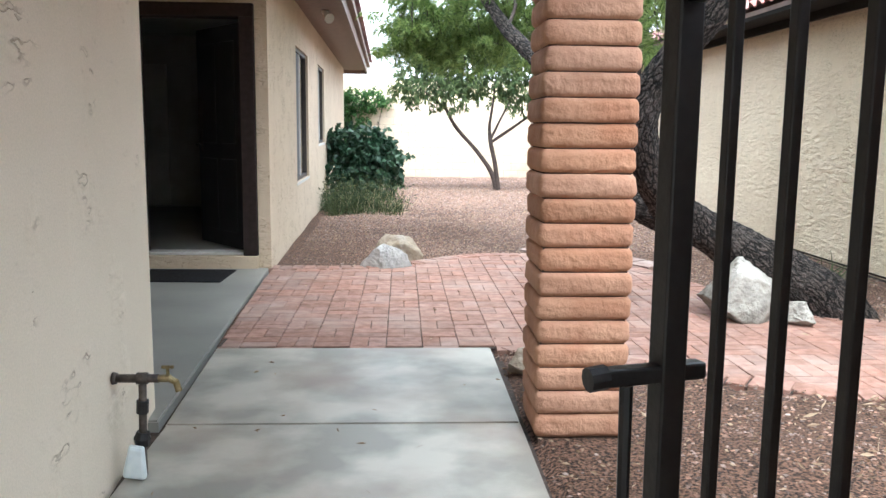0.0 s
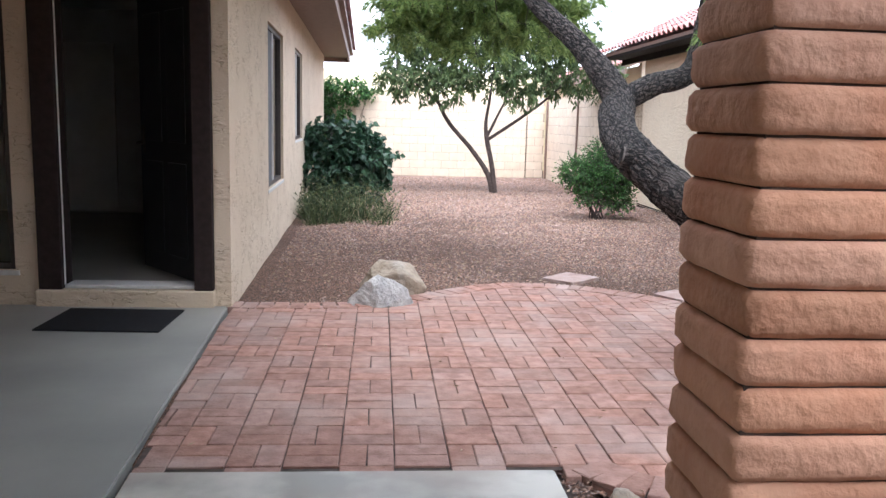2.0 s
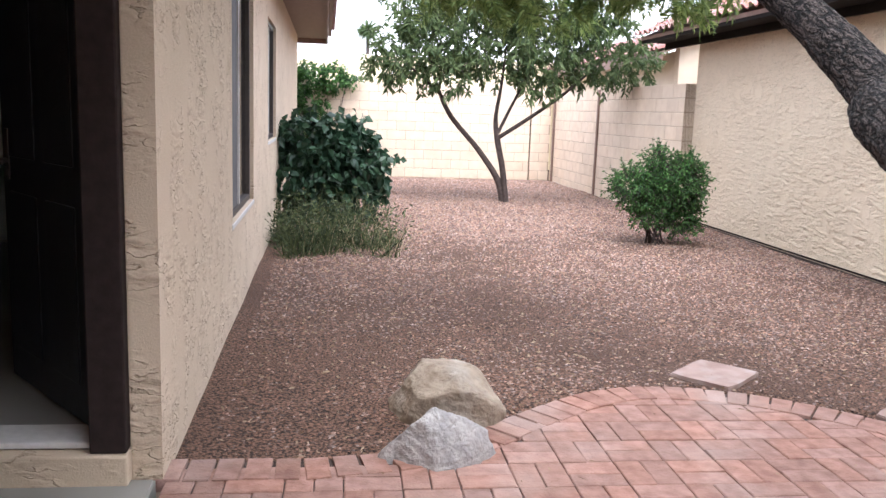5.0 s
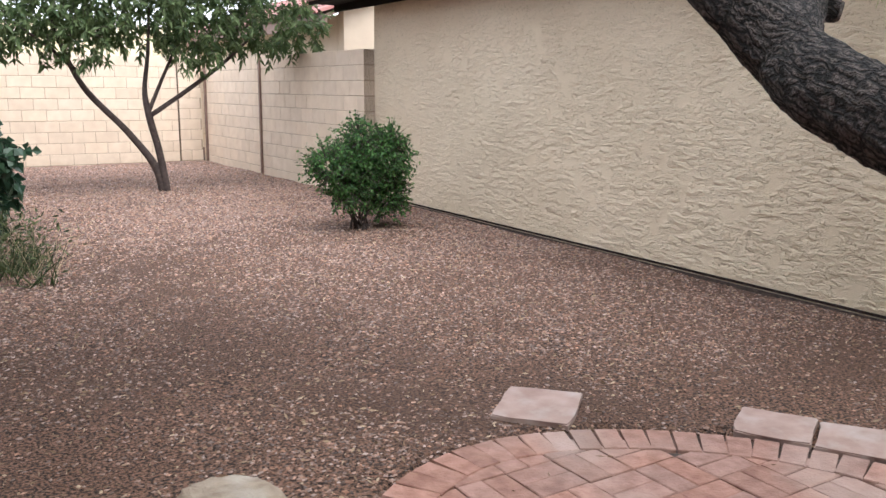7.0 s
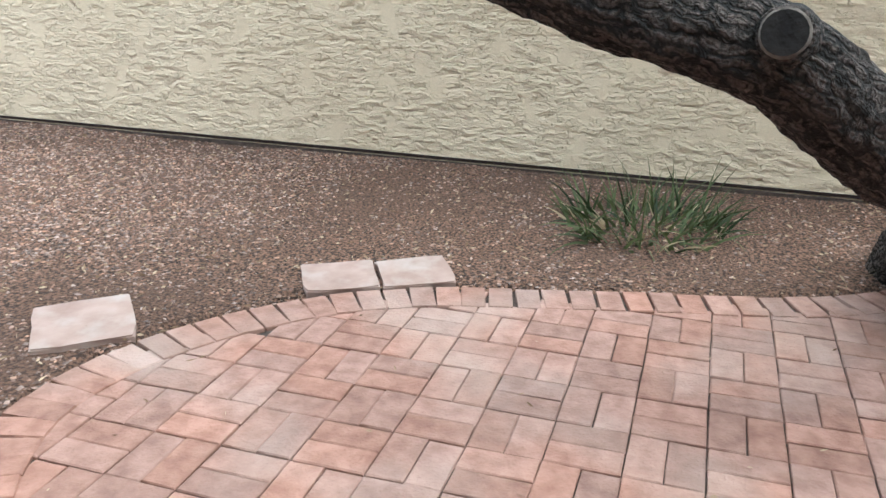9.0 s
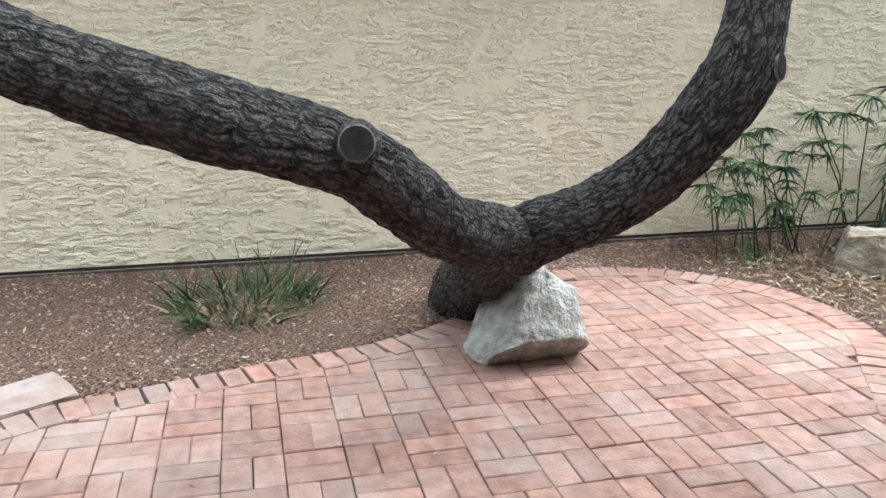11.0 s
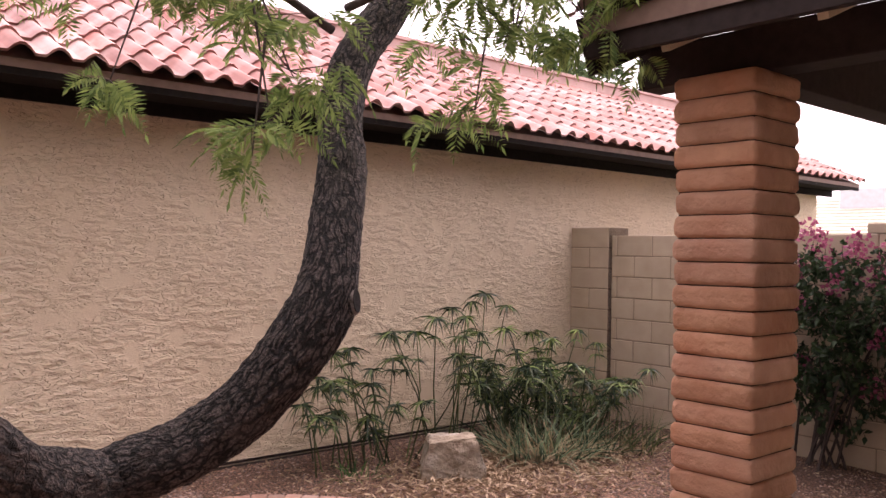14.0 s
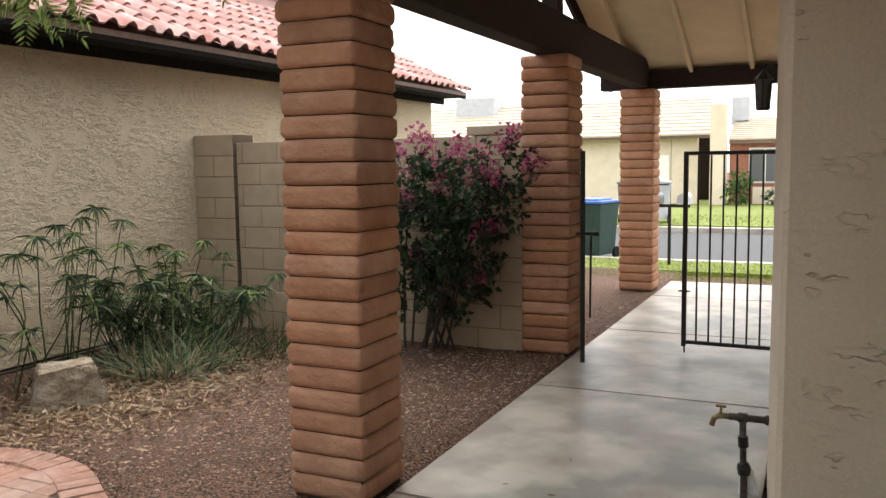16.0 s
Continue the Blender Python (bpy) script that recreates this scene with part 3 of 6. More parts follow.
PINK = leaf_mat("pink_bracts", (0.20, 0.03, 0.085), (0.50, 0.16, 0.25))
GRASS = leaf_mat("lawn_blades", (0.10, 0.17, 0.02), (0.26, 0.32, 0.06))
PINE = leaf_mat("far_tree_leaves", (0.04, 0.075, 0.03), (0.10, 0.15, 0.06))
LITTER = leaf_mat("leaf_litter", (0.20, 0.13, 0.08), (0.46, 0.36, 0.25), 0.9, 0.05)
GRAVEL = mottled("gravel_stones", (0.085, 0.047, 0.036), (0.36, 0.25, 0.2), 30.0, 0.9, 0.2, 90.0, 0.004, rand=0.6)
ROCKTAN = mottled("tan_rock", (0.20, 0.155, 0.112), (0.36, 0.30, 0.23), 12.0, 0.92, 1.0, 35.0, 0.02, 8.0, stain=(0.44, 0.41, 0.36), stain_scale=5.0)
ROCKGREY = mottled("grey_rock", (0.24, 0.235, 0.23), (0.42, 0.41, 0.40), 18.0, 0.92, 1.0, 40.0, 0.02, 8.0, stain=(0.5, 0.48, 0.45), stain_scale=6.0)
ROCKWHITE = mottled("white_rock", (0.19, 0.18, 0.16), (0.43, 0.415, 0.375), 14.0, 0.92, 1.0, 40.0, 0.02, 8.0, stain=(0.49, 0.47, 0.43), stain_scale=4.0)
FLAGSTONE = mottled("pink_flagstone", (0.25, 0.17, 0.143), (0.35, 0.255, 0.222), 9.0, 0.9, 0.3, 60.0, 0.006, 6.0, stain=(0.40, 0.35, 0.32), stain_scale=6.0)
CUTWOOD = mottled("weathered_cut_wood", (0.014, 0.013, 0.013), (0.03, 0.028, 0.027), 25.0, 0.95, 0.5)
CALLUS = mottled("pale_callus", (0.07, 0.06, 0.052), (0.24, 0.21, 0.19), 30.0, 0.95, 0.5)
for m_ in (CUTWOOD, CALLUS):
    m_.node_tree.nodes["Principled BSDF"].inputs["Specular IOR Level"].default_value = 0.1
RUBBER = mottled("black_rubber", (0.012, 0.012, 0.014), (0.022, 0.022, 0.024), 60.0, 0.85, 0.6, 250.0, 0.003)
RUBBER.node_tree.nodes["Principled BSDF"].inputs["Specular IOR Level"].default_value = 0.1
BRONZE = mottled("bronze_frame", (0.05, 0.042, 0.04), (0.08, 0.066, 0.06), 30.0, 0.5, 0.05, metal=0.4)
ALU = mottled("pale_frame", (0.55, 0.54, 0.52), (0.63, 0.62, 0.60), 30.0, 0.5, 0.05)
SCREEN = mottled("insect_screen", (0.09, 0.09, 0.095), (0.12, 0.12, 0.125), 200.0, 0.8, 0.3, 600.0, 0.001)
PIPE = mottled("galvanised_pipe", (0.045, 0.038, 0.034), (0.13, 0.105, 0.09), 40.0, 0.6, 0.3, metal=0.6)
BRASS = mottled("tarnished_brass", (0.16, 0.125, 0.065), (0.34, 0.27, 0.15), 40.0, 0.45, 0.2, metal=0.9)
LABELW = mottled("pale_blue_plastic", (0.66, 0.74, 0.77), (0.78, 0.84, 0.86), 20.0, 0.4, 0.05)
BINGREEN = mottled("dark_green_plastic", (0.012, 0.035, 0.028), (0.022, 0.052, 0.042), 10.0, 0.7, 0.05)
BINBLUE = mottled("blue_plastic", (0.04, 0.12, 0.42), (0.06, 0.16, 0.5), 10.0, 0.5, 0.05)
BINGREY = mottled("grey_plastic", (0.09, 0.10, 0.11), (0.13, 0.14, 0.15), 10.0, 0.5, 0.05)
FARTILE = mottled("pale_roof_tile", (0.42, 0.36, 0.28), (0.52, 0.45, 0.36), 4.0, 0.85, 0.3, rand=0.08)
FARRED = mottled("red_stucco", (0.30, 0.12, 0.08), (0.36, 0.16, 0.11), 4.0, 0.9, 0.2)
PARAPET = mottled("parapet_board", (0.36, 0.24, 0.215), (0.44, 0.30, 0.27), 5.0, 0.8, 0.2)
MAUVE = mottled("grey_metal_unit", (0.40, 0.41, 0.43), (0.48, 0.49, 0.51), 5.0, 0.6, 0.1)
DOORPAINT = mottled("black_brown_door", (0.012, 0.012, 0.014), (0.02, 0.02, 0.023), 12.0, 0.5, 0.1)


def glass_mat(name, tint=(0.75, 0.8, 0.8)):
    m, n, l, b = mat(name, 0.03)
    b.inputs["Base Color"].default_value = (*tint, 1)
    b.inputs["Transmission Weight"].default_value = 1.0
    b.inputs["IOR"].default_value = 1.5
    return m


GLASS = glass_mat("window_glass")


def mesh_from(name, verts, faces, material, parent=None, label="", smooth=False):
    me = bpy.data.meshes.new(name)
    me.from_pydata([tuple(v) for v in verts], [], faces)
    me.materials.append(material)
    if smooth:
        me.polygons.foreach_set("use_smooth", [True] * len(me.polygons))
    ob = new(name, me)
    if parent is not None:
        ob.parent = parent
    if label:
        tagged(ob, label)
    return ob


class Leaves:
    """Collects folded leaves and thin blades into one mesh."""

    def __init__(self, seed):
        self.r = random.Random(seed)
        self.v, self.f = [], []

    def leaf(self, p, d, length, width, droop=0.0):
        r = self.r
        d = Vector(d).normalized()
        s = d.cross(Vector((r.uniform(-1, 1), r.uniform(-1, 1), r.uniform(-0.4, 1.2))))
        if s.length < 1e-3:
            s = d.orthogonal()
        s.normalize()
        up = s.cross(d)
        k = len(self.v)
        p = Vector(p)
        mid = p + d * length * 0.45
        self.v += [p, mid + s * width * 0.5 + up * width * 0.15, p + d * length - Vector((0, 0, droop * length)), mid - s * width * 0.5 + up * width * 0.15]
        self.f += [(k, k + 1, k + 2), (k, k + 2, k + 3)]

    def blade(self, p, d, length, width, bend, steps=4):
        """A grass blade that arches over."""
        d = Vector(d).normalized()
        s = d.cross(Vector((0, 0, 1)))
        if s.length < 0.05:
            s = Vector((self.r.uniform(-1, 1), self.r.uniform(-1, 1), 0))
        s = Matrix.Rotation(self.r.uniform(-1.3, 1.3), 3, d) @ s.normalized()
        k = len(self.v)
        p = Vector(p)
        for i in range(steps + 1):
            w = width * (1 - i / steps) * 0.5 + 0.0005
            self.v += [p + s * w, p - s * w]
            d = (d + Vector((0, 0, -bend / steps))).normalized()
            p = p + d * length / steps
        for i in range(steps):
            a = k + 2 * i
            self.f.append((a, a + 1, a + 3, a + 2))

    def twig(self, p, q, r0, r1):
        p, q = Vector(p), Vector(q)
        d = (q - p).normalized()
        a = d.orthogonal().normalized()
        b = d.cross(a)
        k = len(self.v)
        for c, rr in ((p, r0), (q, r1)):
            for i in range(4):
                an = i * math.pi / 2
                self.v.append(c + a * math.cos(an) * rr + b * math.sin(an) * rr)
        for i in range(4):
            j = (i + 1) % 4
            self.f.append((k + i, k + j, k + 4 + j, k + 4 + i))

    def frond(self, p, d, length, pairs=9, leaflet=0.05):
        """A feathery compound leaf that hangs from p."""
        r = self.r
        d = Vector(d).normalized()
        side = d.cross(Vector((r.uniform(-1, 1), r.uniform(-1, 1), 0.6))).normalized()
        p = Vector(p)
        st = length / pairs
        for i in range(pairs):
            q = p + d * st
            t = (i + 0.5) / pairs
            w = leaflet * (0.55 + 0.9 * math.sin(math.pi * min(t + 0.12, 1.0)))
            for sg in (1, -1):
                self.leaf(q, side * sg + d * 0.75, w, w * 0.2)
            d = (d + Vector((0, 0, -0.09))).normalized()
            p = q
        self.leaf(p, d, leaflet, leaflet * 0.25)

    def make(self, name, material, parent=None, label=""):
        o = mesh_from(name, self.v, self.f, material, parent, label)
        if name not in ("crown", "foliage", "bract_mass"):
            tagged(o, "", "", "", "stuff")
        return o


def rnd_dir(r, zlo=-1.0, zhi=1.0):
    a, z = r.uniform(0, 2 * math.pi), r.uniform(zlo, zhi)
    h = math.sqrt(max(0, 1 - z * z))
    return Vector((math.cos(a) * h, math.sin(a) * h, z))


# ---- roof tiles of the neighbour ----
def tile_mesh(name, w, length, material, rise=0.055, seg=7):
    """A barrel tile with a pan at its side; lower end towards -x, laid on the slope."""
    prof = []
    for i in range(seg + 1):
        t = i / seg
        prof.append((t * w, rise * max(0.0, math.sin(math.pi * min(t / 0.72, 1.0))) if t < 0.72 else 0.0))
    v, f = [], []
    for dx, dz in ((0.0, 0.022), (length, 0.0)):
        for y, z in prof:
            v.append((dx, y, z + dz + 0.012))
        for y, z in prof:
            v.append((dx, y, z + dz - 0.004))
    n = seg + 1
    for i in range(seg):
        f.append((i, i + 1, 2 * n + i + 1, 2 * n + i))
        f.append((n + i, i + n - n, i + 1, n + i + 1))
    me = bpy.data.meshes.new(name)
    me.from_pydata(v, [], f)
    me.materials.append(material)
    me.polygons.foreach_set("use_smooth", [True] * len(me.polygons))
    return me


def tiled_slope(parent, x0, z0, slope, y0, y1, rows, material, near=None, w=0.2, expo=0.36, side=1):
    """Rows of barrel tiles rising along side*x. near: stretch of y whose tiles are parts of their own."""
    me = tile_mesh("roof_tile", w, expo * 1.12, material)
    ang = math.atan(slope)
    base = Matrix.Rotation(0 if side > 0 else math.pi, 4, 'Z') @ Matrix.Rotation(-ang, 4, 'Y')
    mv = [v.co.copy() for v in me.vertices]
    mf = [tuple(p.vertices) for p in me.polygons]
    jv, jf = [], []
    for rrow in range(rows):
        d = rrow * expo
        k = 0
        y = y0
        while y < y1:
            m = Matrix.Translation((x0 + side * d * math.cos(ang), y + (0 if side > 0 else w), z0 + d * math.sin(ang) + random.uniform(0, 0.004))) @ base
            if near and near[0] <= y < near[1]:
                o = new("roof_tile", me)
                o.parent = parent
                o.matrix_basis = m
            else:
                b = len(jv)
                jv += [m @ c for c in mv]
                jf += [tuple(b + i for i in q) for q in mf]
            y += w
    if jv:
        o = mesh_from("roof_tiles", jv, jf, material, parent, "", True)
        tagged(o, "", "", "", "stuff")


def slope_deck(name, x0, z0, slope, y0, y1, run, material, side=1, label=""):
    bm = bmesh.new()
    x1, z1 = x0 + side * run, z0 + run * slope
    vs = [bm.verts.new(p) for p in ((x0, y0, z0), (x0, y1, z0), (x1, y1, z1), (x1, y0, z1), (x0, y0, z0 - 0.05), (x0, y1, z0 - 0.05), (x1, y1, z1 - 0.05), (x1, y0, z1 - 0.05))]
    for q in ((0, 1, 2, 3), (7, 6, 5, 4), (0, 4, 5, 1), (2, 6, 7, 3), (1, 5, 6, 2), (0, 3, 7, 4)):
        bm.faces.new([vs[i] for i in q])
    bmesh.ops.recalc_face_normals(bm, faces=bm.faces)
    return structure(name, bm, material, label)


deck = slope_deck("neighbour_roof", 3.92, 2.635, 0.47, -4.75, 17.3, 2.6, BROWNTRIM, 1, "red clay barrel-tile roof of the neighbouring house")
tiled_slope(deck, 3.86, 2.63, 0.47, -4.75, 17.3, 8, TILE, (1.6, 8.6))
structure("neighbour_parapet", boxes(((6.42, -4.75, 3.7), (6.6, 17.3, 4.02)), ((6.39, -4.75, 4.021), (6.63, 17.3, 4.06))), PARAPET, "mauve-brown parapet board above the roof tiles")
deck2 = slope_deck("neighbour_wing_roof", 4.75, 2.56, 0.4, 18.6, 27, 2.4, BROWNTRIM, 1, "clay-tile roof of a farther wing")
tiled_slope(deck2, 4.7, 2.555, 0.4, 18.6, 27, 6, TILE)
structure("neighbour_wing_wall", boxes(((5.15, 19.01, 0), (5.35, 27, 2.6)), ((5.15, 18.8, 0), (9.0, 19.0, 2.9))), STUCCO_FAR, "pale stucco wall of the farther wing")
structure("neighbour_wing_fascia", boxes(((4.74, 18.6, 2.38), (4.78, 27, 2.52))), BROWNTRIM, "brown fascia of the farther wing")

# ---- patio roof rafters ----
for x in (0.956, 0.275, -0.389, -1.05):
    for sg, ye in ((1, 4.3), (-1, -3.1)):
        m = Matrix.Translation((x, 0.6, RZ - 0.002)) @ Matrix.Rotation(-sg * math.atan(0.417), 4, 'X')
        L = abs(ye - 0.6) / math.cos(math.atan(0.417))
        bm = box(bmesh.new(), (-0.022, 0.0 if sg > 0 else -L, -0.09), (0.022, L if sg > 0 else 0.0, 0.0), 0.004, m)
        part("rafter", bm, SOFFIT, beam, "cream painted rafter")
for sg, ye in ((1, 4.45), (-1, -3.25)):
    m = Matrix.Translation((1.262, 0.6, RZ + 0.13)) @ Matrix.Rotation(-sg * math.atan(0.417), 4, 'X')
    L = abs(ye - 0.6) / math.cos(math.atan(0.417))
    bm = box(bmesh.new(), (0, 0.0 if sg > 0 else -L, -0.24), (0.045, L if sg > 0 else 0.0, 0.02), 0.004, m)
    part("rake_board", bm, DARKWOOD, beam)
part("ridge_beam", boxes(((-1.0, 0.55, 3.86), (1.19, 0.65, 4.03)), bevel=0.005), DARKWOOD, beam)
part("eave_board", boxes(((-1.0, 4.40, 2.46), (1.26, 4.44, 2.70)), bevel=0.004), DARKWOOD, beam)
part("eave_board", boxes(((-1.0, -3.25, 2.46), (1.26, -3.21, 2.70)), bevel=0.004), DARKWOOD, beam)

# clay tiles over the patio roof
for k, (sg, ye) in enumerate(((1, 4.46), (-1, -3.27))):
    bm = bmesh.new()
    zt = RZ + 0.15 - abs(ye - 0.6) * 0.417
    vs = [bm.verts.new(q) for q in ((-5, 0.6, RZ + 0.06), (1.258, 0.6, RZ + 0.06), (1.258, ye, zt - 0.09), (-5, ye, zt - 0.09), (-5, 0.6, RZ + 0.15), (1.258, 0.6, RZ + 0.15), (1.258, ye, zt), (-5, ye, zt))]
    for f in ((0, 1, 2, 3), (7, 6, 5, 4), (0, 4, 5, 1), (2, 6, 7, 3), (1, 5, 6, 2), (0, 3, 7, 4)):
        bm.faces.new([vs[i] for i in f])
    bmesh.ops.recalc_face_normals(bm, faces=bm.faces)
    pr = structure("patio_roof_%d" % (k + 1), bm, BROWNTRIM, "clay tiles over the gabled patio roof")
    tm = tile_mesh("roof_tile", 0.2, 0.4, TILE)
    for i in range(12):
        o = new("roof_tile", tm)
        o.parent = pr
        o.matrix_basis = Matrix.Translation((1.32 - i * 0.2, ye + sg * 0.04, zt - 0.012)) @ Matrix.Rotation(-sg * math.pi / 2, 4, 'Z') @ Matrix.Rotation(-math.atan(0.417), 4, 'Y') @ (Matrix.Identity(4) if sg < 0 else Matrix.Translation((0, -0.2, 0)))

# ---- door, windows ----
wall("interior_back", (-8.2, 12.8, -0.1), (-8.0, 21.7, 2.95), WHITE, "far interior wall of the house")

fd = thing("front_door", (-1.41, 8.12, 0.165), "dark front door standing open into the house", "door", kind="structure")
fd.matrix_basis = pose(-1.41, 8.12, 0.165, 0, 0, -52)
bm = boxes(((-0.9, -0.022, 0), (0, 0.022, 2.1)), bevel=0.003)
for x0, x1 in ((-0.80, -0.5), (-0.4, -0.1)):
    for z0, z1 in ((0.15, 0.85), (1.0, 1.95)):
        box(bm, (x0, -0.03, z0), (x1, -0.0221, z1), 0.006)
leaf = part("door_leaf", bm, DOORPAINT, fd)
bm = bmesh.new()
tube(bm, [(-0.83, -0.03, 0.98), (-0.83, -0.08, 0.98), (-0.72, -0.085, 0.975)], [0.013, 0.012, 0.009], 10)
box(bm, (-0.855, -0.031, 0.9), (-0.805, -0.0225, 1.12), 0.004)
part("door_handle", bm, PIPE, leaf, "worn metal handle plate")
fr = thing("door_frame", (-1.9, 8.0, 0.13), "dark brown painted door frame", "door frame", kind="structure")
fi = Matrix.Translation((1.9, -8.0, -0.13))
for nm, lo, hi in (("jamb", (-2.47, 7.95, 0.132), (-2.31, 8.16, 2.3)), ("jamb", (-1.40, 7.95, 0.132), (-1.268, 8.16, 2.3)), ("head", (-2.47, 7.95, 2.301), (-1.268, 8.16, 2.42)), ("threshold", (-2.309, 8.0, 0.132), (-1.401, 8.19, 0.158))):
    part(nm, boxes((lo, hi), bevel=0.006), DARKWOOD if nm != "threshold" else ALU, fr).matrix_basis = fi
for x in (-2.3095, -1.4045):
    part("weather_strip", boxes(((x, 8.0, 0.16), (x + 0.004, 8.02, 2.3))), WHITE, fr, "thin white weather strip").matrix_basis = fi


def window(at, w, h, label, sash=True, screen=True):
    """A window in the plane y = 0 of its own frame, x across, facing -y."""
    e = thing("window", at, label, "window", "house windows", "structure")
    t = 0.045
    wf = part("window_frame", boxes(((0, 0.0, 0), (t, 0.07, h)), ((w - t, 0.0, 0), (w, 0.07, h)), ((t, 0.0, 0), (w - t, 0.07, t)), ((t, 0.0, h - t), (w - t, 0.07, h)), bevel=0.004), BRONZE, e)
    part("window_sill", boxes(((-0.03, -0.035, -0.04), (w + 0.03, 0.05, -0.002)), bevel=0.006), ALU, e)
    if sash:
        part("mullion", boxes(((w / 2 - 0.018, 0.005, t), (w / 2 + 0.018, 0.06, h - t)), bevel=0.003), ALU, e, "pale meeting stile")
    g = part("pane", boxes(((w / 2 if sash else t, 0.032, t), (w - t, 0.038, h - t))), GLASS, e)
    if sash:
        part("pane", boxes(((t, 0.042, t), (w / 2, 0.048, h - t))), GLASS, e)
        if screen:
            part("insect_screen", boxes(((t, 0.018, t), (w / 2 - 0.026, 0.022, h - t))), SCREEN, wf, "grey insect screen")
    return e


for wy in (W1, W2):
    window(HM @ pose(-0.03, wy[0], wy[2], 0, 0, 90), wy[1] - wy[0], wy[3] - wy[2], "tall sliding window with a bronze sash and insect screen")
window(pose(-3.3, 8.03, 0.26), 0.66, 1.94, "narrow sidelight window beside the front door", False)
idoor = thing("inner_door", (-4.04, 12.6, 0.15), "white interior door standing shut", "door", kind="structure")
bm = boxes(((0, -0.03, 0.02), (0.72, -0.002, 2.05)), bevel=0.004)
leaf = part("door_leaf", bm, WHITE, idoor)
bm = bmesh.new()
bmesh.ops.create_uvsphere(bm, u_segments=12, v_segments=8, radius=0.03, matrix=Matrix.Translation((0.06, -0.07, 0.98)))
part("door_knob", bm, BRASS, leaf, "tarnished brass knob")
mt = thing("door_mat", (-1.84, 7.53, 0.015), "plain black rubber doormat on the porch slab", "doormat")
bm = bmesh.new()
box(bm, (-0.39, -0.3, 0), (0.39, 0.3, 0.012), 0.005, pose(0, 0, 0, 0, 0, -2))
part("mat_body", bm, RUBBER, mt)


def lantern(at, label, s=1.0):
    e = thing("wall_lantern", at, label, "wall lamp")
    part("back_plate", boxes(((-0.04 * s, -0.012, -0.1 * s), (0.04 * s, 0, 0.12 * s)), bevel=0.004), BLACKIRON, e)
    bm = bmesh.new()
    tube(bm, [(0, -0.01, 0.06 * s), (0, -0.06 * s, 0.1 * s), (0, -0.1 * s, 0.07 * s)], [0.008, 0.008, 0.008], 8)
    part("arm", bm, BLACKIRON, e)
    bm = bmesh.new()
    bmesh.ops.create_cone(bm, segments=6, radius1=0.055 * s, radius2=0.01, depth=0.05 * s, cap_ends=True, matrix=Matrix.Translation((0, -0.1 * s, 0.05 * s)))
    bmesh.ops.create_cone(bm, segments=6, radius1=0.03 * s, radius2=0.04 * s, depth=0.015, cap_ends=True, matrix=Matrix.Translation((0, -0.1 * s, -0.13 * s)))
    for k in range(6):
        a = k * math.pi / 3
        tube(bm, [(0.048 * s * math.cos(a), -0.1 * s + 0.048 * s * math.sin(a), 0.03 * s), (0.036 * s * math.cos(a), -0.1 * s + 0.036 * s * math.sin(a), -0.125 * s)], [0.004, 0.004], 5)
    cage = part("cage", bm, BLACKIRON, e)
    bm = bmesh.new()
    bmesh.ops.create_cone(bm, segments=6, radius1=0.03 * s, radius2=0.042 * s, depth=0.14 * s, cap_ends=True, matrix=Matrix.Translation((0, -0.1 * s, -0.05 * s)))
    part("lantern_glass", bm, SCREEN, cage, "dusty lantern glass")
    return e


lantern(pose(-2.74, 7.999, 2.02), "small dark wall lantern beside the front door", 1.2)
lantern(pose(-0.985, 2.36, 1.95, 0, 0, 90), "black iron wall lantern on the stucco wall", 1.0)
fl = thing("flood_lamp", HM @ pose(0.3, 3.2, 2.79), "small white flood lamp under the eave", "outdoor lamp")
bm = bmesh.new()
tube(bm, [(0, 0, 0.008), (0, 0, -0.03)], [0.05, 0.045], 16)
tube(bm, [(0, 0, -0.03), (0.02, -0.02, -0.06)], [0.016, 0.016], 10)
mount = part("mount", bm, WHITE, fl)
bm = bmesh.new()
tube(bm, [(0.0, 0.0, -0.05), (0.03, -0.05, -0.075), (0.06, -0.1, -0.1)], [0.03, 0.055, 0.065], 16)
part("lamp_head", bm, WHITE, mount)

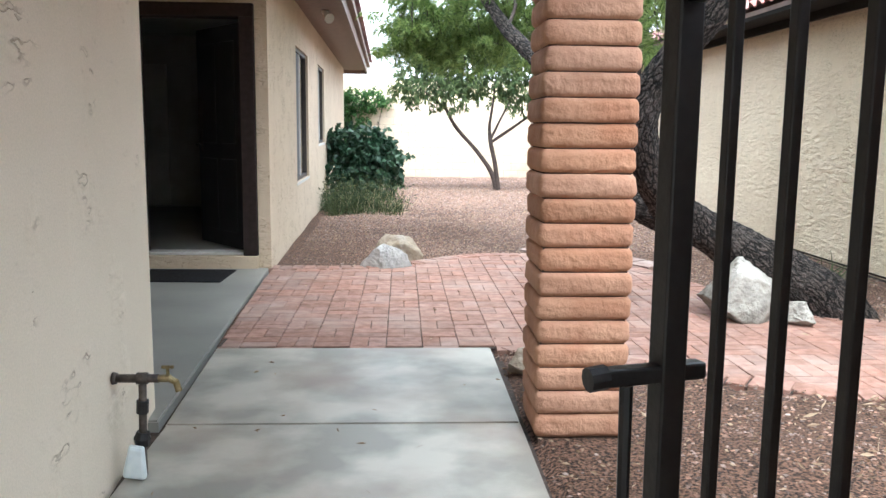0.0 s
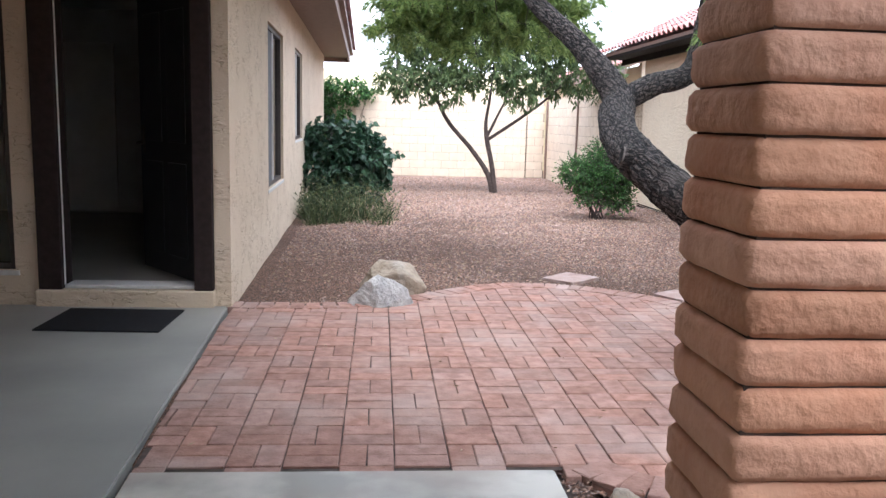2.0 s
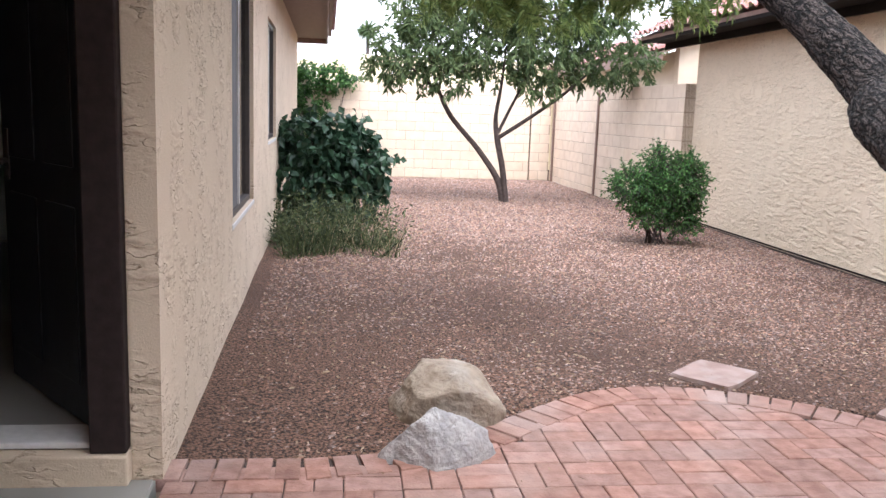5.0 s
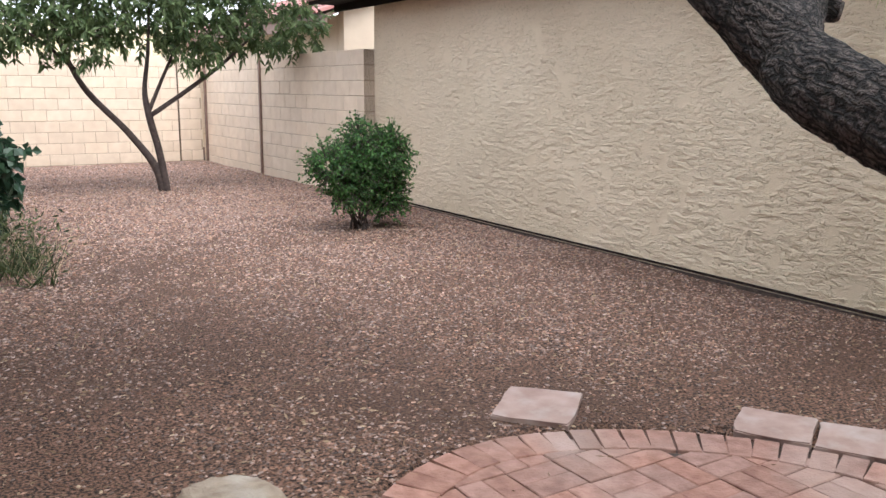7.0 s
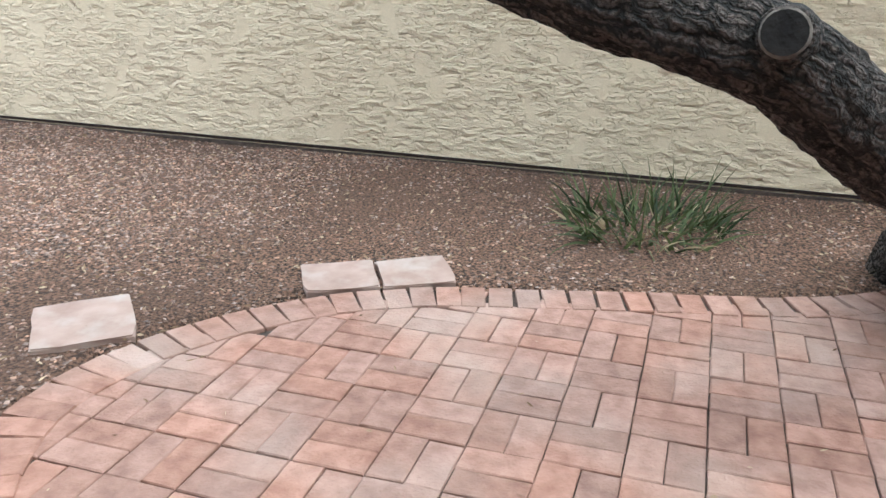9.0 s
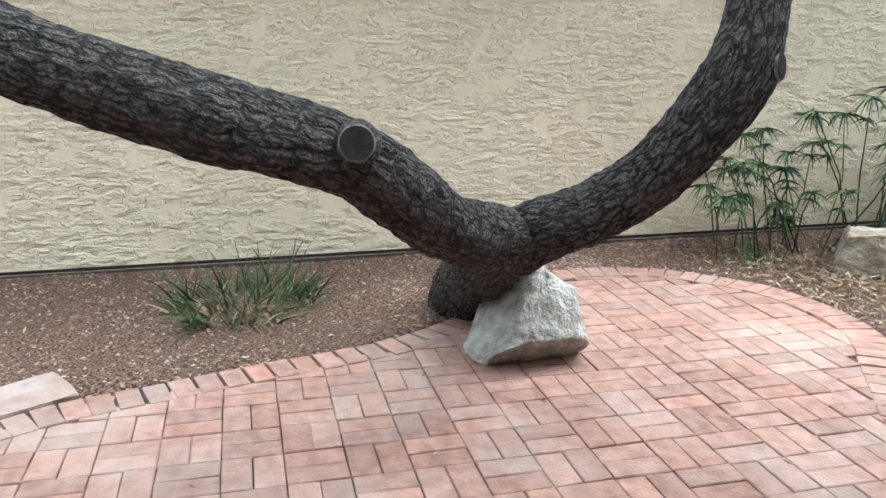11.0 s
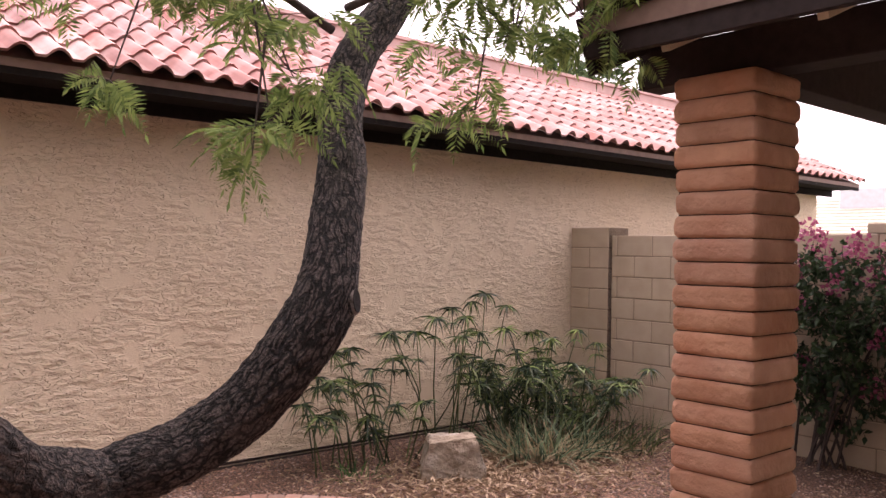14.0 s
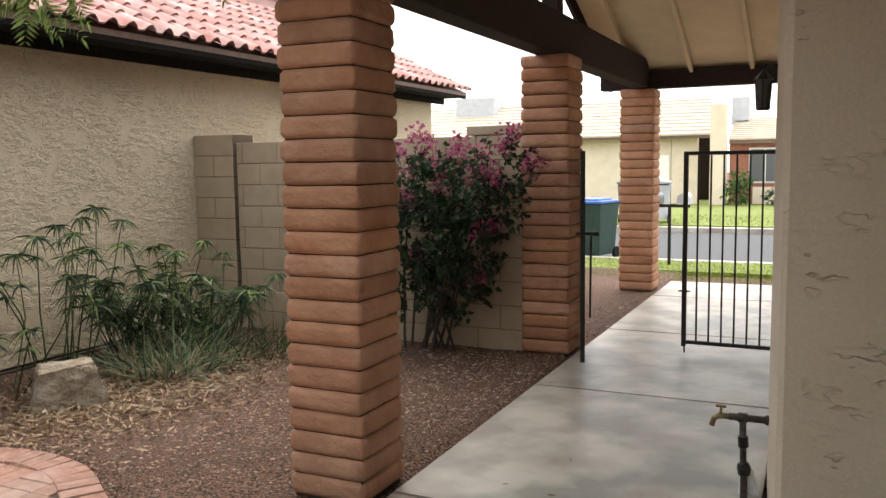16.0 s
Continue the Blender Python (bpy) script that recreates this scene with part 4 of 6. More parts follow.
# ---- gates ----
def gate(at, w, h, label, bars, latch):
    e = thing("iron_gate", at, label, "gate", "iron gate leaves")
    z0 = 0.06
    zr = h - (0.15 if latch else 0.03)
    for x in (0.0, w - 0.035):
        part("stile", boxes(((x, -0.0175, z0), (x + 0.035, 0.0175, h)), bevel=0.003), BLACKIRON, e)
    for z in (z0 + 0.02, zr):
        part("rail", boxes(((0.036, -0.0125, z), (w - 0.036, 0.0125, z + 0.03)), bevel=0.003), BLACKIRON, e)
    for i in range(bars):
        x = 0.0175 + (w - 0.035) * (i + 1) / (bars + 1)
        part("bar", boxes(((x - 0.007, -0.007, z0 + 0.0505), (x + 0.007, 0.007, zr - 0.0005)), bevel=0.002), BLACKIRON, e)
    for z in (0.3, h - 0.3):
        bm = bmesh.new()
        tube(bm, [(-0.012, 0, z - 0.04), (-0.012, 0, z + 0.04)], [0.012, 0.012], 10)
        part("hinge", bm, BLACKIRON, e)
    bm = bmesh.new()
    if latch:
        box(bm, (w - 0.033, -0.05, 1.012), (w - 0.008, 0.1, 1.035), 0.004)
        tube(bm, [(w - 0.02, 0.09, 1.024), (w - 0.02, 0.115, 1.022)], [0.016, 0.016], 10)
        tube(bm, [(w - 0.02, 0.06, 1.01), (w - 0.02, 0.058, 0.8), (w - 0.02, 0.055, 0.4)], [0.009, 0.008, 0.008], 8)
        part("latch", bm, BLACKIRON, e, "black sliding latch with a drop rod")
    else:
        tube(bm, [(w - 0.018, 0.0, 0.52), (w - 0.018, -0.03, 0.0)], [0.006, 0.006], 8)
        box(bm, (w - 0.06, -0.02, 0.5), (w + 0.03, -0.008, 0.512), 0.002)
        part("drop_bolt", bm, BLACKIRON, e, "black drop bolt")
    return e


gate(pose(0.63, 0.47, 0, 0, 0, 105.5), 0.82, 1.63, "black iron gate leaf swung open beside the column", 7, True)
gate(pose(-0.97, 0.42, 0, 0, 0, -1), 0.80, 1.62, "black iron gate leaf standing shut", 7, False)

# ---- trees ----
def limb(name, ctrl, parent, sides=64, n=22, rough=0.1, seed=1, mat_=None, label=""):
    rows = spline(ctrl, n)
    bm = bmesh.new()
    tube(bm, [r[:3] for r in rows], [max(r[3], 0.003) for r in rows], sides, rough, True, seed)
    o = part(name, bm, mat_ or BARK, parent, label, True)
    o.matrix_basis = parent.matrix_basis.inverted()
    return o


def bark_mat():
    """Furrowed bark: long ragged plates that run along the limb, with dark cracks between them."""
    m, n, l, b = mat("furrowed_bark", 0.95)
    geo = n.new("ShaderNodeNewGeometry")
    tc = n.new("ShaderNodeTexCoord")
    w = n.new("ShaderNodeTexNoise")
    w.inputs["Scale"].default_value = 16.0
    w.inputs["Detail"].default_value = 5.0
    l.new(geo.outputs["Position"], w.inputs["Vector"])
    va = n.new("ShaderNodeVectorMath")
    va.operation = 'MULTIPLY_ADD'
    va.inputs[1].default_value = (0.06, 0.15, 0.0)
    l.new(w.outputs["Color"], va.inputs[0])
    l.new(tc.outputs["UV"], va.inputs[2])
    heights = []
    for sx, sy, edge in ((36.0, 11.0, 0.26), (85.0, 32.0, 0.3)):
        mp = n.new("ShaderNodeMapping")
        mp.inputs["Scale"].default_value = (sx, sy, 1.0)
        l.new(va.outputs[0], mp.inputs["Vector"])
        vo = n.new("ShaderNodeTexVoronoi")
        vo.voronoi_dimensions = '2D'
        vo.feature = 'DISTANCE_TO_EDGE'
        vo.inputs["Scale"].default_value = 1.0
        l.new(mp.outputs[0], vo.inputs["Vector"])
        mr = n.new("ShaderNodeMapRange")
        mr.inputs[1].default_value, mr.inputs[2].default_value = 0.0, edge
        l.new(vo.outputs["Distance"], mr.inputs[0])
        heights.append(mr.outputs[0])
    fine = n.new("ShaderNodeTexNoise")
    fine.inputs["Scale"].default_value = 90.0
    fine.inputs["Detail"].default_value = 7.0
    l.new(geo.outputs["Position"], fine.inputs["Vector"])
    h1 = n.new("ShaderNodeMath")
    h1.operation = 'MULTIPLY_ADD'
    h1.inputs[1].default_value = 0.5
    l.new(heights[1], h1.inputs[0])
    l.new(heights[0], h1.inputs[2])
    h2 = n.new("ShaderNodeMath")
    h2.operation = 'MULTIPLY'
    l.new(h1.outputs[0], h2.inputs[0])
    l.new(fine.outputs["Fac"], h2.inputs[1])
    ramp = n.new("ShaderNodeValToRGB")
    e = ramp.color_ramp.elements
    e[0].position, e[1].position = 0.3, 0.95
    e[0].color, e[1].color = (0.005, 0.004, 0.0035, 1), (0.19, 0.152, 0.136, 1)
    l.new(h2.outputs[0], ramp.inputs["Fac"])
    big = n.new("ShaderNodeTexNoise")
    big.inputs["Scale"].default_value = 5.0
    big.inputs["Detail"].default_value = 8.0
    l.new(geo.outputs["Position"], big.inputs["Vector"])
    mr2 = n.new("ShaderNodeMapRange")
    mr2.inputs[1].default_value, mr2.inputs[2].default_value = 0.56, 0.72
    mr2.inputs[4].default_value = 0.4
    l.new(big.outputs["Fac"], mr2.inputs[0])
    mx = n.new("ShaderNodeMixRGB")
    mx.inputs[2].default_value = (0.16, 0.135, 0.12, 1)
    l.new(mr2.outputs[0], mx.inputs[0])
    l.new(ramp.outputs["Color"], mx.inputs[1])
    l.new(mx.outputs[0], b.inputs["Base Color"])
    bp = n.new("ShaderNodeBump")
    bp.inputs["Strength"].default_value = 1.0
    bp.inputs["Distance"].default_value = 0.04
    l.new(h2.outputs[0], bp.inputs["Height"])
    l.new(bp.outputs["Normal"], b.inputs["Normal"])
    return m


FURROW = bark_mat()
SMOOTHBARK = mottled("thin_bark", (0.03, 0.021, 0.018), (0.075, 0.055, 0.048), 20.0, 0.9, 0.6, 60.0, 0.01)
mesq = thing("leaning_tree", (3.23, 6.12, -0.05), "old leaning tree with dark furrowed bark and feathery leaves", "tree")
LA = [(3.4, 6.1, -0.15, 0.24), (3.2, 6.12, 0.1, 0.205), (2.85, 6.17, 0.31, 0.18), (2.45, 6.2, 0.53, 0.16), (2.156, 6.13, 0.69, 0.138), (1.95, 5.95, 0.81, 0.128), (1.8, 5.81, 0.965, 0.122), (1.67, 5.7, 1.15, 0.122), (1.603, 5.61, 1.32, 0.126), (1.603, 5.556, 1.436, 0.122), (1.64, 5.508, 1.558, 0.112), (1.71, 5.45, 1.69, 0.108), (1.782, 5.388, 1.81, 0.106), (1.85, 5.33, 1.93, 0.103), (1.94, 5.276, 2.045, 0.101), (2.03, 5.227, 2.214, 0.1), (2.1, 5.143, 2.401, 0.1), (2.16, 5.004, 2.6, 0.1), (2.2, 4.824, 2.81, 0.098), (2.22, 4.544, 3.223, 0.085), (2.22, 4.29, 3.67, 0.05), (2.17, 4.09, 4.12, 0.02)]
LB = [(0.6, 10.2, 3.6, 0.02), (0.8, 9.5, 3.0, 0.045), (1.12, 8.95, 2.38, 0.068), (1.45, 8.5, 1.95, 0.085), (1.64, 8.14, 1.58, 0.11), (1.58, 7.94, 1.46, 0.12), (1.51, 7.64, 1.352, 0.123), (1.48, 7.33, 1.243, 0.128), (1.5, 7.0, 1.138, 0.12), (1.62, 6.81, 1.0, 0.126), (1.8, 6.62, 0.835, 0.126), (1.97, 6.42, 0.735, 0.128), (2.15, 6.25, 0.66, 0.13), (2.4, 6.18, 0.52, 0.11)]
LD = [(1.64, 8.08, 1.54, 0.085), (1.95, 8.3, 1.68, 0.085), (2.3, 8.52, 1.79, 0.08), (2.42, 8.6, 2.1, 0.07), (2.5, 8.7, 2.6, 0.055), (2.6, 9.0, 3.3, 0.02)]
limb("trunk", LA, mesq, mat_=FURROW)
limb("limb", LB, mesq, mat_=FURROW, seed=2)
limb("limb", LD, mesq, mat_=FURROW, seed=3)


def stub(p, d, r, parent):
    """A sawn-off branch: a short collar, a pale callus ring and the grey cut face."""
    p, d = Vector(p), Vector(d).normalized()
    for nm, a, b, r0, r1, mm, lb in (("branch_collar", -0.1, 0.0, r * 1.5, r * 1.12, FURROW, ""), ("callus_ring", -0.02, 0.01, r * 1.14, r * 0.98, CALLUS, "pale callus ring"), ("cut_face", -0.01, 0.0125, r * 0.94, r * 0.92, CUTWOOD, "grey weathered saw cut")):
        bm = bmesh.new()
        tube(bm, [p + d * a, p + d * (a + b) / 2, p + d * b], [r0, (r0 + r1) / 2, r1], 20, 0.03 if nm != "cut_face" else 0.0)
        if nm == "branch_collar":
            collar = part(nm, bm, mm, parent, lb, True)
            collar.matrix_basis = parent.matrix_basis.inverted()
        else:
            part(nm, bm, mm, collar, lb, nm != "cut_face")


stub((1.362, 6.975, 1.193), (-0.95, 0.1, 0.2), 0.055, mesq)
stub((1.512, 5.49, 1.395), (-0.75, -0.6, 0.1), 0.05, mesq)
stub((2.45, 8.48, 1.75), (0.6, -0.7, -0.2), 0.04, mesq)

# feathery crown: hanging sprays
fol = Leaves(11)
tw = Leaves(12)
r = random.Random(5)


def spray(p, n, spread, flen, drop=0.35):
    p = Vector(p)
    src = p + Vector((r.uniform(-0.15, 0.15), r.uniform(-0.15, 0.15), drop + r.uniform(0, 0.2)))
    tw.twig(src, p, 0.006, 0.003)
    for _ in range(n):
        q = p + Vector((r.gauss(0, spread), r.gauss(0, spread), r.gauss(0.02, spread * 0.6)))
        tw.twig(p, q, 0.003, 0.0015)
        for _ in range(r.randint(3, 5)):
            d = rnd_dir(r, -0.9, 0.1)
            fol.frond(q, d, flen * r.uniform(0.7, 1.25), 10, 0.052)


HANG = [((1.72, 5.75, 2.08), 5, 0.09), ((1.77, 5.8, 1.95), 3, 0.05), ((1.75, 5.65, 2.3), 6, 0.12), ((2.22, 6.19, 2.25), 4, 0.06), ((2.09, 6.92, 2.2), 5, 0.08), ((2.06, 7.06, 2.42), 8, 0.15), ((2.34, 6.26, 2.72), 8, 0.2), ((1.94, 5.69, 2.55), 9, 0.16), ((1.46, 4.92, 2.2), 6, 0.1), ((1.3, 4.85, 2.5), 12, 0.17), ((1.19, 4.53, 2.62), 12, 0.18), ((1.34, 4.97, 2.7), 12, 0.18), ((2.16, 6.69, 2.65), 8, 0.16), ((1.5, 5.2, 2.85), 8, 0.2), ((2.33, 8.24, 2.1), 5, 0.12), ((2.51, 7.94, 2.05), 6, 0.13)]
for p, n, sp in HANG:
    spray(p, n, sp, 0.19)
for c, k, rad in (((0.2, 10.4, 2.5), 46, 0.5), ((0.85, 10.3, 2.45), 50, 0.55), ((1.4, 9.9, 2.5), 36, 0.45), ((0.5, 9.9, 3.2), 26, 0.7), ((1.2, 9.2, 3.1), 18, 0.5), ((2.6, 8.6, 2.9), 20, 0.5), ((1.6, 5.0, 3.4), 26, 0.6), ((2.1, 6.0, 3.1), 18, 0.5), ((2.2, 7.0, 3.0), 18, 0.5), ((1.3, 4.3, 3.1), 16, 0.4)):
    for _ in range(k):
        q = Vector(c) + rnd_dir(r) * rad * r.random() ** 0.5
        spray(q, 4, 0.1, 0.16, 0.15)
for _ in range(150):
    a, q = r.uniform(0, 6.283), r.random() ** 0.5
    spray((1.75 + 2.1 * q * math.cos(a), 6.7 + 3.1 * q * math.sin(a), r.uniform(3.25, 4.5)), 4, 0.14, 0.22, 0.15)
for pts in (((2.15, 5.2, 2.62), (2.1, 5.6, 2.75), (2.1, 6.1, 2.85), (2.2, 6.9, 2.75)), ((2.18, 5.1, 2.75), (1.6, 4.95, 2.85), (1.25, 4.6, 2.8)), ((2.5, 8.65, 2.5), (2.6, 8.2, 2.45), (2.5, 7.9, 2.3)), ((1.15, 8.9, 2.35), (1.3, 9.5, 2.7), (1.2, 10.2, 2.75)), ((0.9, 9.3, 2.8), (0.4, 10.0, 2.85), (0.2, 10.6, 2.8))):
    bm = bmesh.new()
    rows = spline([(*p, 0.022 - 0.005 * i) for i, p in enumerate(pts)], 6)
    tube(bm, [q[:3] for q in rows], [max(q[3], 0.004) for q in rows], 8, 0.05)
    part("branch", bm, SMOOTHBARK, mesq, "", True).matrix_basis = mesq.matrix_basis.inverted()
for o in (fol.make("crown", FEATHER, mesq, "feathery light green compound leaves"), tw.make("twigwork", SMOOTHBARK, mesq)):
    o.matrix_basis = mesq.matrix_basis.inverted()


def leafy_crown(L, T, clusters, rr, n_twigs, leaf_l, leaf_w, per=9, down=0.3):
    for c, rad in clusters:
        c = Vector(c)
        for _ in range(int(n_twigs * rad * rad)):
            d = rnd_dir(rr)
            q = c + Vector((d.x * rad, d.y * rad, d.z * rad * 0.8)) * (0.35 + 0.65 * rr.random() ** 0.6)
            e = q + (d + Vector((0, 0, -down))).normalized() * rr.uniform(0.1, 0.22)
            T.twig(q, e, 0.004, 0.0015)
            for i in range(per):
                t = rr.random()
                L.leaf(q.lerp(e, t), d * 0.5 + rnd_dir(rr) + Vector((0, 0, -down)), leaf_l * rr.uniform(0.7, 1.25), leaf_w * rr.uniform(0.8, 1.2), 0.15)


tree2 = thing("small_tree", (2.05, 18.45, 0), "small two-stemmed tree with a broad leafy crown", "tree")
TW = [[(2.16, 18.45, -0.1, 0.06), (2.05, 18.46, 0.35, 0.055), (1.7, 18.5, 0.85, 0.045), (1.25, 18.5, 1.35, 0.04), (1.0, 18.4, 1.8, 0.03), (0.8, 18.3, 2.4, 0.015)], [(2.2, 18.42, -0.1, 0.055), (2.12, 18.42, 0.5, 0.05), (2.0, 18.42, 1.05, 0.048), (1.98, 18.5, 1.4, 0.035), (2.05, 18.5, 1.9, 0.025), (2.1, 18.5, 2.5, 0.012)], [(2.0, 18.42, 1.03, 0.035), (2.5, 18.35, 1.38, 0.032), (3.0, 18.3, 1.75, 0.026), (3.4, 18.3, 2.1, 0.015)], [(2.0, 18.42, 1.1, 0.03), (2.2, 18.5, 1.5, 0.025), (2.45, 18.6, 2.0, 0.018), (2.6, 18.7, 2.5, 0.01)], [(1.1, 18.42, 1.65, 0.025), (0.75, 18.3, 1.95, 0.02), (0.4, 18.2, 2.2, 0.012)]]
for i, tr in enumerate(TW):
    limb("stem" if i < 2 else "branch", tr, tree2, 10, 6, 0.05, i + 7, SMOOTHBARK)
L2, T2 = Leaves(21), Leaves(22)
r2 = random.Random(8)
leafy_crown(L2, T2, [((0.55, 18.3, 2.35), 0.65), ((1.2, 18.5, 2.7), 0.85), ((2.0, 18.4, 2.55), 0.8), ((2.8, 18.5, 2.55), 0.85), ((3.6, 18.4, 2.5), 0.75), ((1.6, 18.6, 3.4), 0.9), ((2.7, 18.5, 3.3), 0.9), ((4.15, 18.4, 2.35), 0.45), ((0.2, 18.3, 2.15), 0.35), ((1.2, 18.0, 2.05), 0.4), ((2.5, 18.0, 2.0), 0.35), ((0.7, 18.4, 3.1), 0.6), ((3.5, 18.3, 3.1), 0.6)], r2, 300, 0.12, 0.04, 11, 0.5)
for o in (L2.make("crown", WILLOW, tree2), T2.make("twigwork", SMOOTHBARK, tree2)):
    o.matrix_basis = tree2.matrix_basis.inverted()

# ---- shrubs ----
def shrub(name, at, label, clusters, material, n, ll, lw, seed, stems=8, down=0.0, per=8):
    e = thing(name, at, label, "shrub")
    L, T = Leaves(seed), Leaves(seed + 1)
    rr = random.Random(seed)
    for _ in range(stems):
        c, rad = rr.choice(clusters)
        b = Vector((at[0] + rr.uniform(-0.12, 0.12), at[1] + rr.uniform(-0.12, 0.12), -0.06))
        T.twig(b, Vector(c) + rnd_dir(rr) * rad * 0.5, 0.014, 0.005)
    leafy_crown(L, T, clusters, rr, n, ll, lw, per, down)
    for o in (L.make("foliage", material, e), T.make("stemwork", SMOOTHBARK, e)):
        o.matrix_basis = e.matrix_basis.inverted()
    return e


shrub("round_shrub", (3.15, 14.15, 0), "rounded bright green two-lobed shrub in the gravel", [((2.76, 14.1, 0.68), 0.16), ((3.35, 14.2, 0.68), 0.27), ((3.12, 14.15, 0.95), 0.12), ((2.98, 14.1, 0.42), 0.15), ((3.42, 14.15, 0.32), 0.16), ((3.08, 14.1, 0.66), 0.16), ((3.46, 14.15, 0.88), 0.12)], SHRUB, 9000, 0.042, 0.022, 31, 12)
shrub("climbing_shrub", (-0.75, 15.6, 0), "dense dark green broad-leaved shrub against the house", [((-0.8, 15.6, 0.9), 0.52), ((-0.45, 15.5, 0.7), 0.5), ((-0.95, 15.5, 0.5), 0.5), ((-1.0, 15.7, 1.05), 0.35), ((-0.4, 15.7, 0.95), 0.38), ((-0.5, 15.6, 0.35), 0.45), ((-0.15, 15.6, 0.75), 0.25)], IVY, 480, 0.12, 0.1, 33, 10, 0.5, 6)
shrub("wall_vine", (-1.0, 23.05, 0), "green vine heaped over the block wall", [((-1.2, 23.1, 2.05), 0.36), ((-0.75, 23.1, 2.05), 0.3), ((-1.7, 23.1, 1.9), 0.4), ((-0.4, 23.1, 2.12), 0.16), ((-1.2, 23.0, 1.5), 0.35), ((-1.8, 23.0, 1.35), 0.45), ((-1.3, 23.0, 1.0), 0.35)], SHRUB, 1200, 0.08, 0.06, 35, 6, 0.4, 6)

wd = thing("weed_clump", (-0.55, 13.6, 0), "tangled grey-green weeds along the house wall", "weeds")
L = Leaves(41)
r4 = random.Random(41)
for _ in range(46):
    cx, cy = r4.uniform(-1.15, 0.1), r4.gauss(13.7, 0.36)
    top = r4.uniform(0.22, 0.62) * (1.0 if cx < -0.2 else 0.75)
    for _ in range(34):
        x, y = cx + r4.gauss(0, 0.07), cy + r4.gauss(0, 0.07)
        if x < -1.2:
            continue
        L.blade((x, y, -0.05), (r4.gauss(0, 0.5), r4.gauss(0, 0.5), 1), top * r4.uniform(0.5, 1.25), 0.012, r4.uniform(0.1, 1.2))
    for _ in range(40):
        L.leaf((max(-1.2, cx + r4.gauss(0, 0.13)), cy + r4.gauss(0, 0.13), top * r4.random() ** 0.7), rnd_dir(r4, -0.3, 1), 0.065, 0.018)
L.make("grass_foliage", WEED, wd).matrix_basis = wd.matrix_basis.inverted()
L = Leaves(43)
for _ in range(120):
    x, y = r4.uniform(-1.0, 0.15), r4.gauss(13.5, 0.35)
    L.blade((x, y, -0.05), (r4.gauss(0, 0.3), r4.gauss(0, 0.3), 1), r4.uniform(0.3, 0.6), 0.004, 0.4)
L.make("dry_foliage", DRYGRASS, wd, "tan dry stalks").matrix_basis = wd.matrix_basis.inverted()


def tuft(name, c, rad, n, hmin, hmax, material, label, width, seed, dry=0):
    e = thing(name, (c[0], c[1], -0.03), label, "grass clump")
    L, D = Leaves(seed), Leaves(seed + 1)
    rr = random.Random(seed)
    for i in range(n + dry):
        a, q = rr.uniform(0, 6.283), rad * rr.random() ** 0.5 * 0.5
        d = Vector((math.cos(a) * rr.uniform(0.1, 1.0) + rr.gauss(0, 0.3), math.sin(a) * rr.uniform(0.1, 1.0) + rr.gauss(0, 0.3), 1))
        T = L if i < n else D
        k = 1.0 if i < n else 0.6
        T.blade((c[0] + math.cos(a) * q, c[1] + math.sin(a) * q, -0.04), d, rr.uniform(hmin, hmax) * k, width, rr.uniform(0.5, 1.6), 5)
    L.make("grass_foliage", material, e).matrix_basis = e.matrix_basis.inverted()
    if dry:
        D.make("dry_foliage", DRYGRASS, e, "tan dry blades").matrix_basis = e.matrix_basis.inverted()
    return e


tuft("grass_clump", (3.6, 7.35, 0), 0.8, 260, 0.2, 0.38, WEED, "low clump of grey-green strappy grass in the dirt", 0.02, 51, 40)
tuft("grass_clump", (3.4, 2.35, 0), 0.8, 340, 0.3, 0.72, BLUEGRASS, "arching green grass clump with dry straw at its foot", 0.016, 53, 420)
tuft("grass_clump", (3.2, 1.8, 0), 0.9, 200, 0.3, 0.55, WEED, "low arching grass beside the block wall", 0.014, 55, 90)
tuft("grass_clump", (3.65, 3.95, 0), 0.3, 60, 0.12, 0.25, SHRUB, "small fresh green grass tuft", 0.01, 57)


def papyrus(c, n, hmin, hmax, seed, lean, label, material):
    """Umbrella sedge: bare stems, each with a whorl of thin drooping leaves."""
    e = thing("umbrella_sedge", (c[0], c[1], -0.03), label, "plant", "umbrella sedges")
    L, T = Leaves(seed), Leaves(seed + 1)
    rr = random.Random(seed)
    for _ in range(n):
        a = rr.uniform(0, 6.283)
        b = Vector((c[0] + rr.gauss(0, 0.09), c[1] + rr.gauss(0, 0.09), -0.05))
        h = rr.uniform(hmin, hmax)
        top = b + Vector((math.cos(a) * lean * h * rr.uniform(0.2, 1.0), math.sin(a) * lean * h * rr.uniform(0.2, 1.0), h))
        mid = b.lerp(top, 0.5) + Vector((rr.gauss(0, 0.035), rr.gauss(0, 0.035), 0.05 + 0.06 * rr.random()))
        T.twig(b, mid, 0.006, 0.005)
        T.twig(mid, top, 0.005, 0.003)
        for q, k, ll in ((top, 19, 0.22 * rr.uniform(0.75, 1.3)), (mid.lerp(top, rr.uniform(0.3, 0.8)), 9, 0.17)):
            for i in range(k):
                an = i * 6.283 / k + rr.uniform(-0.2, 0.2)
                L.blade(q, (math.cos(an), math.sin(an), rr.uniform(0.1, 0.7)), ll * rr.uniform(0.6, 1.15), 0.022, rr.uniform(0.9, 2.6), 4)
    L.make("whorl_foliage", material, e).matrix_basis = e.matrix_basis.inverted()
    T.make("stemwork", WEED, e).matrix_basis = e.matrix_basis.inverted()
    return e


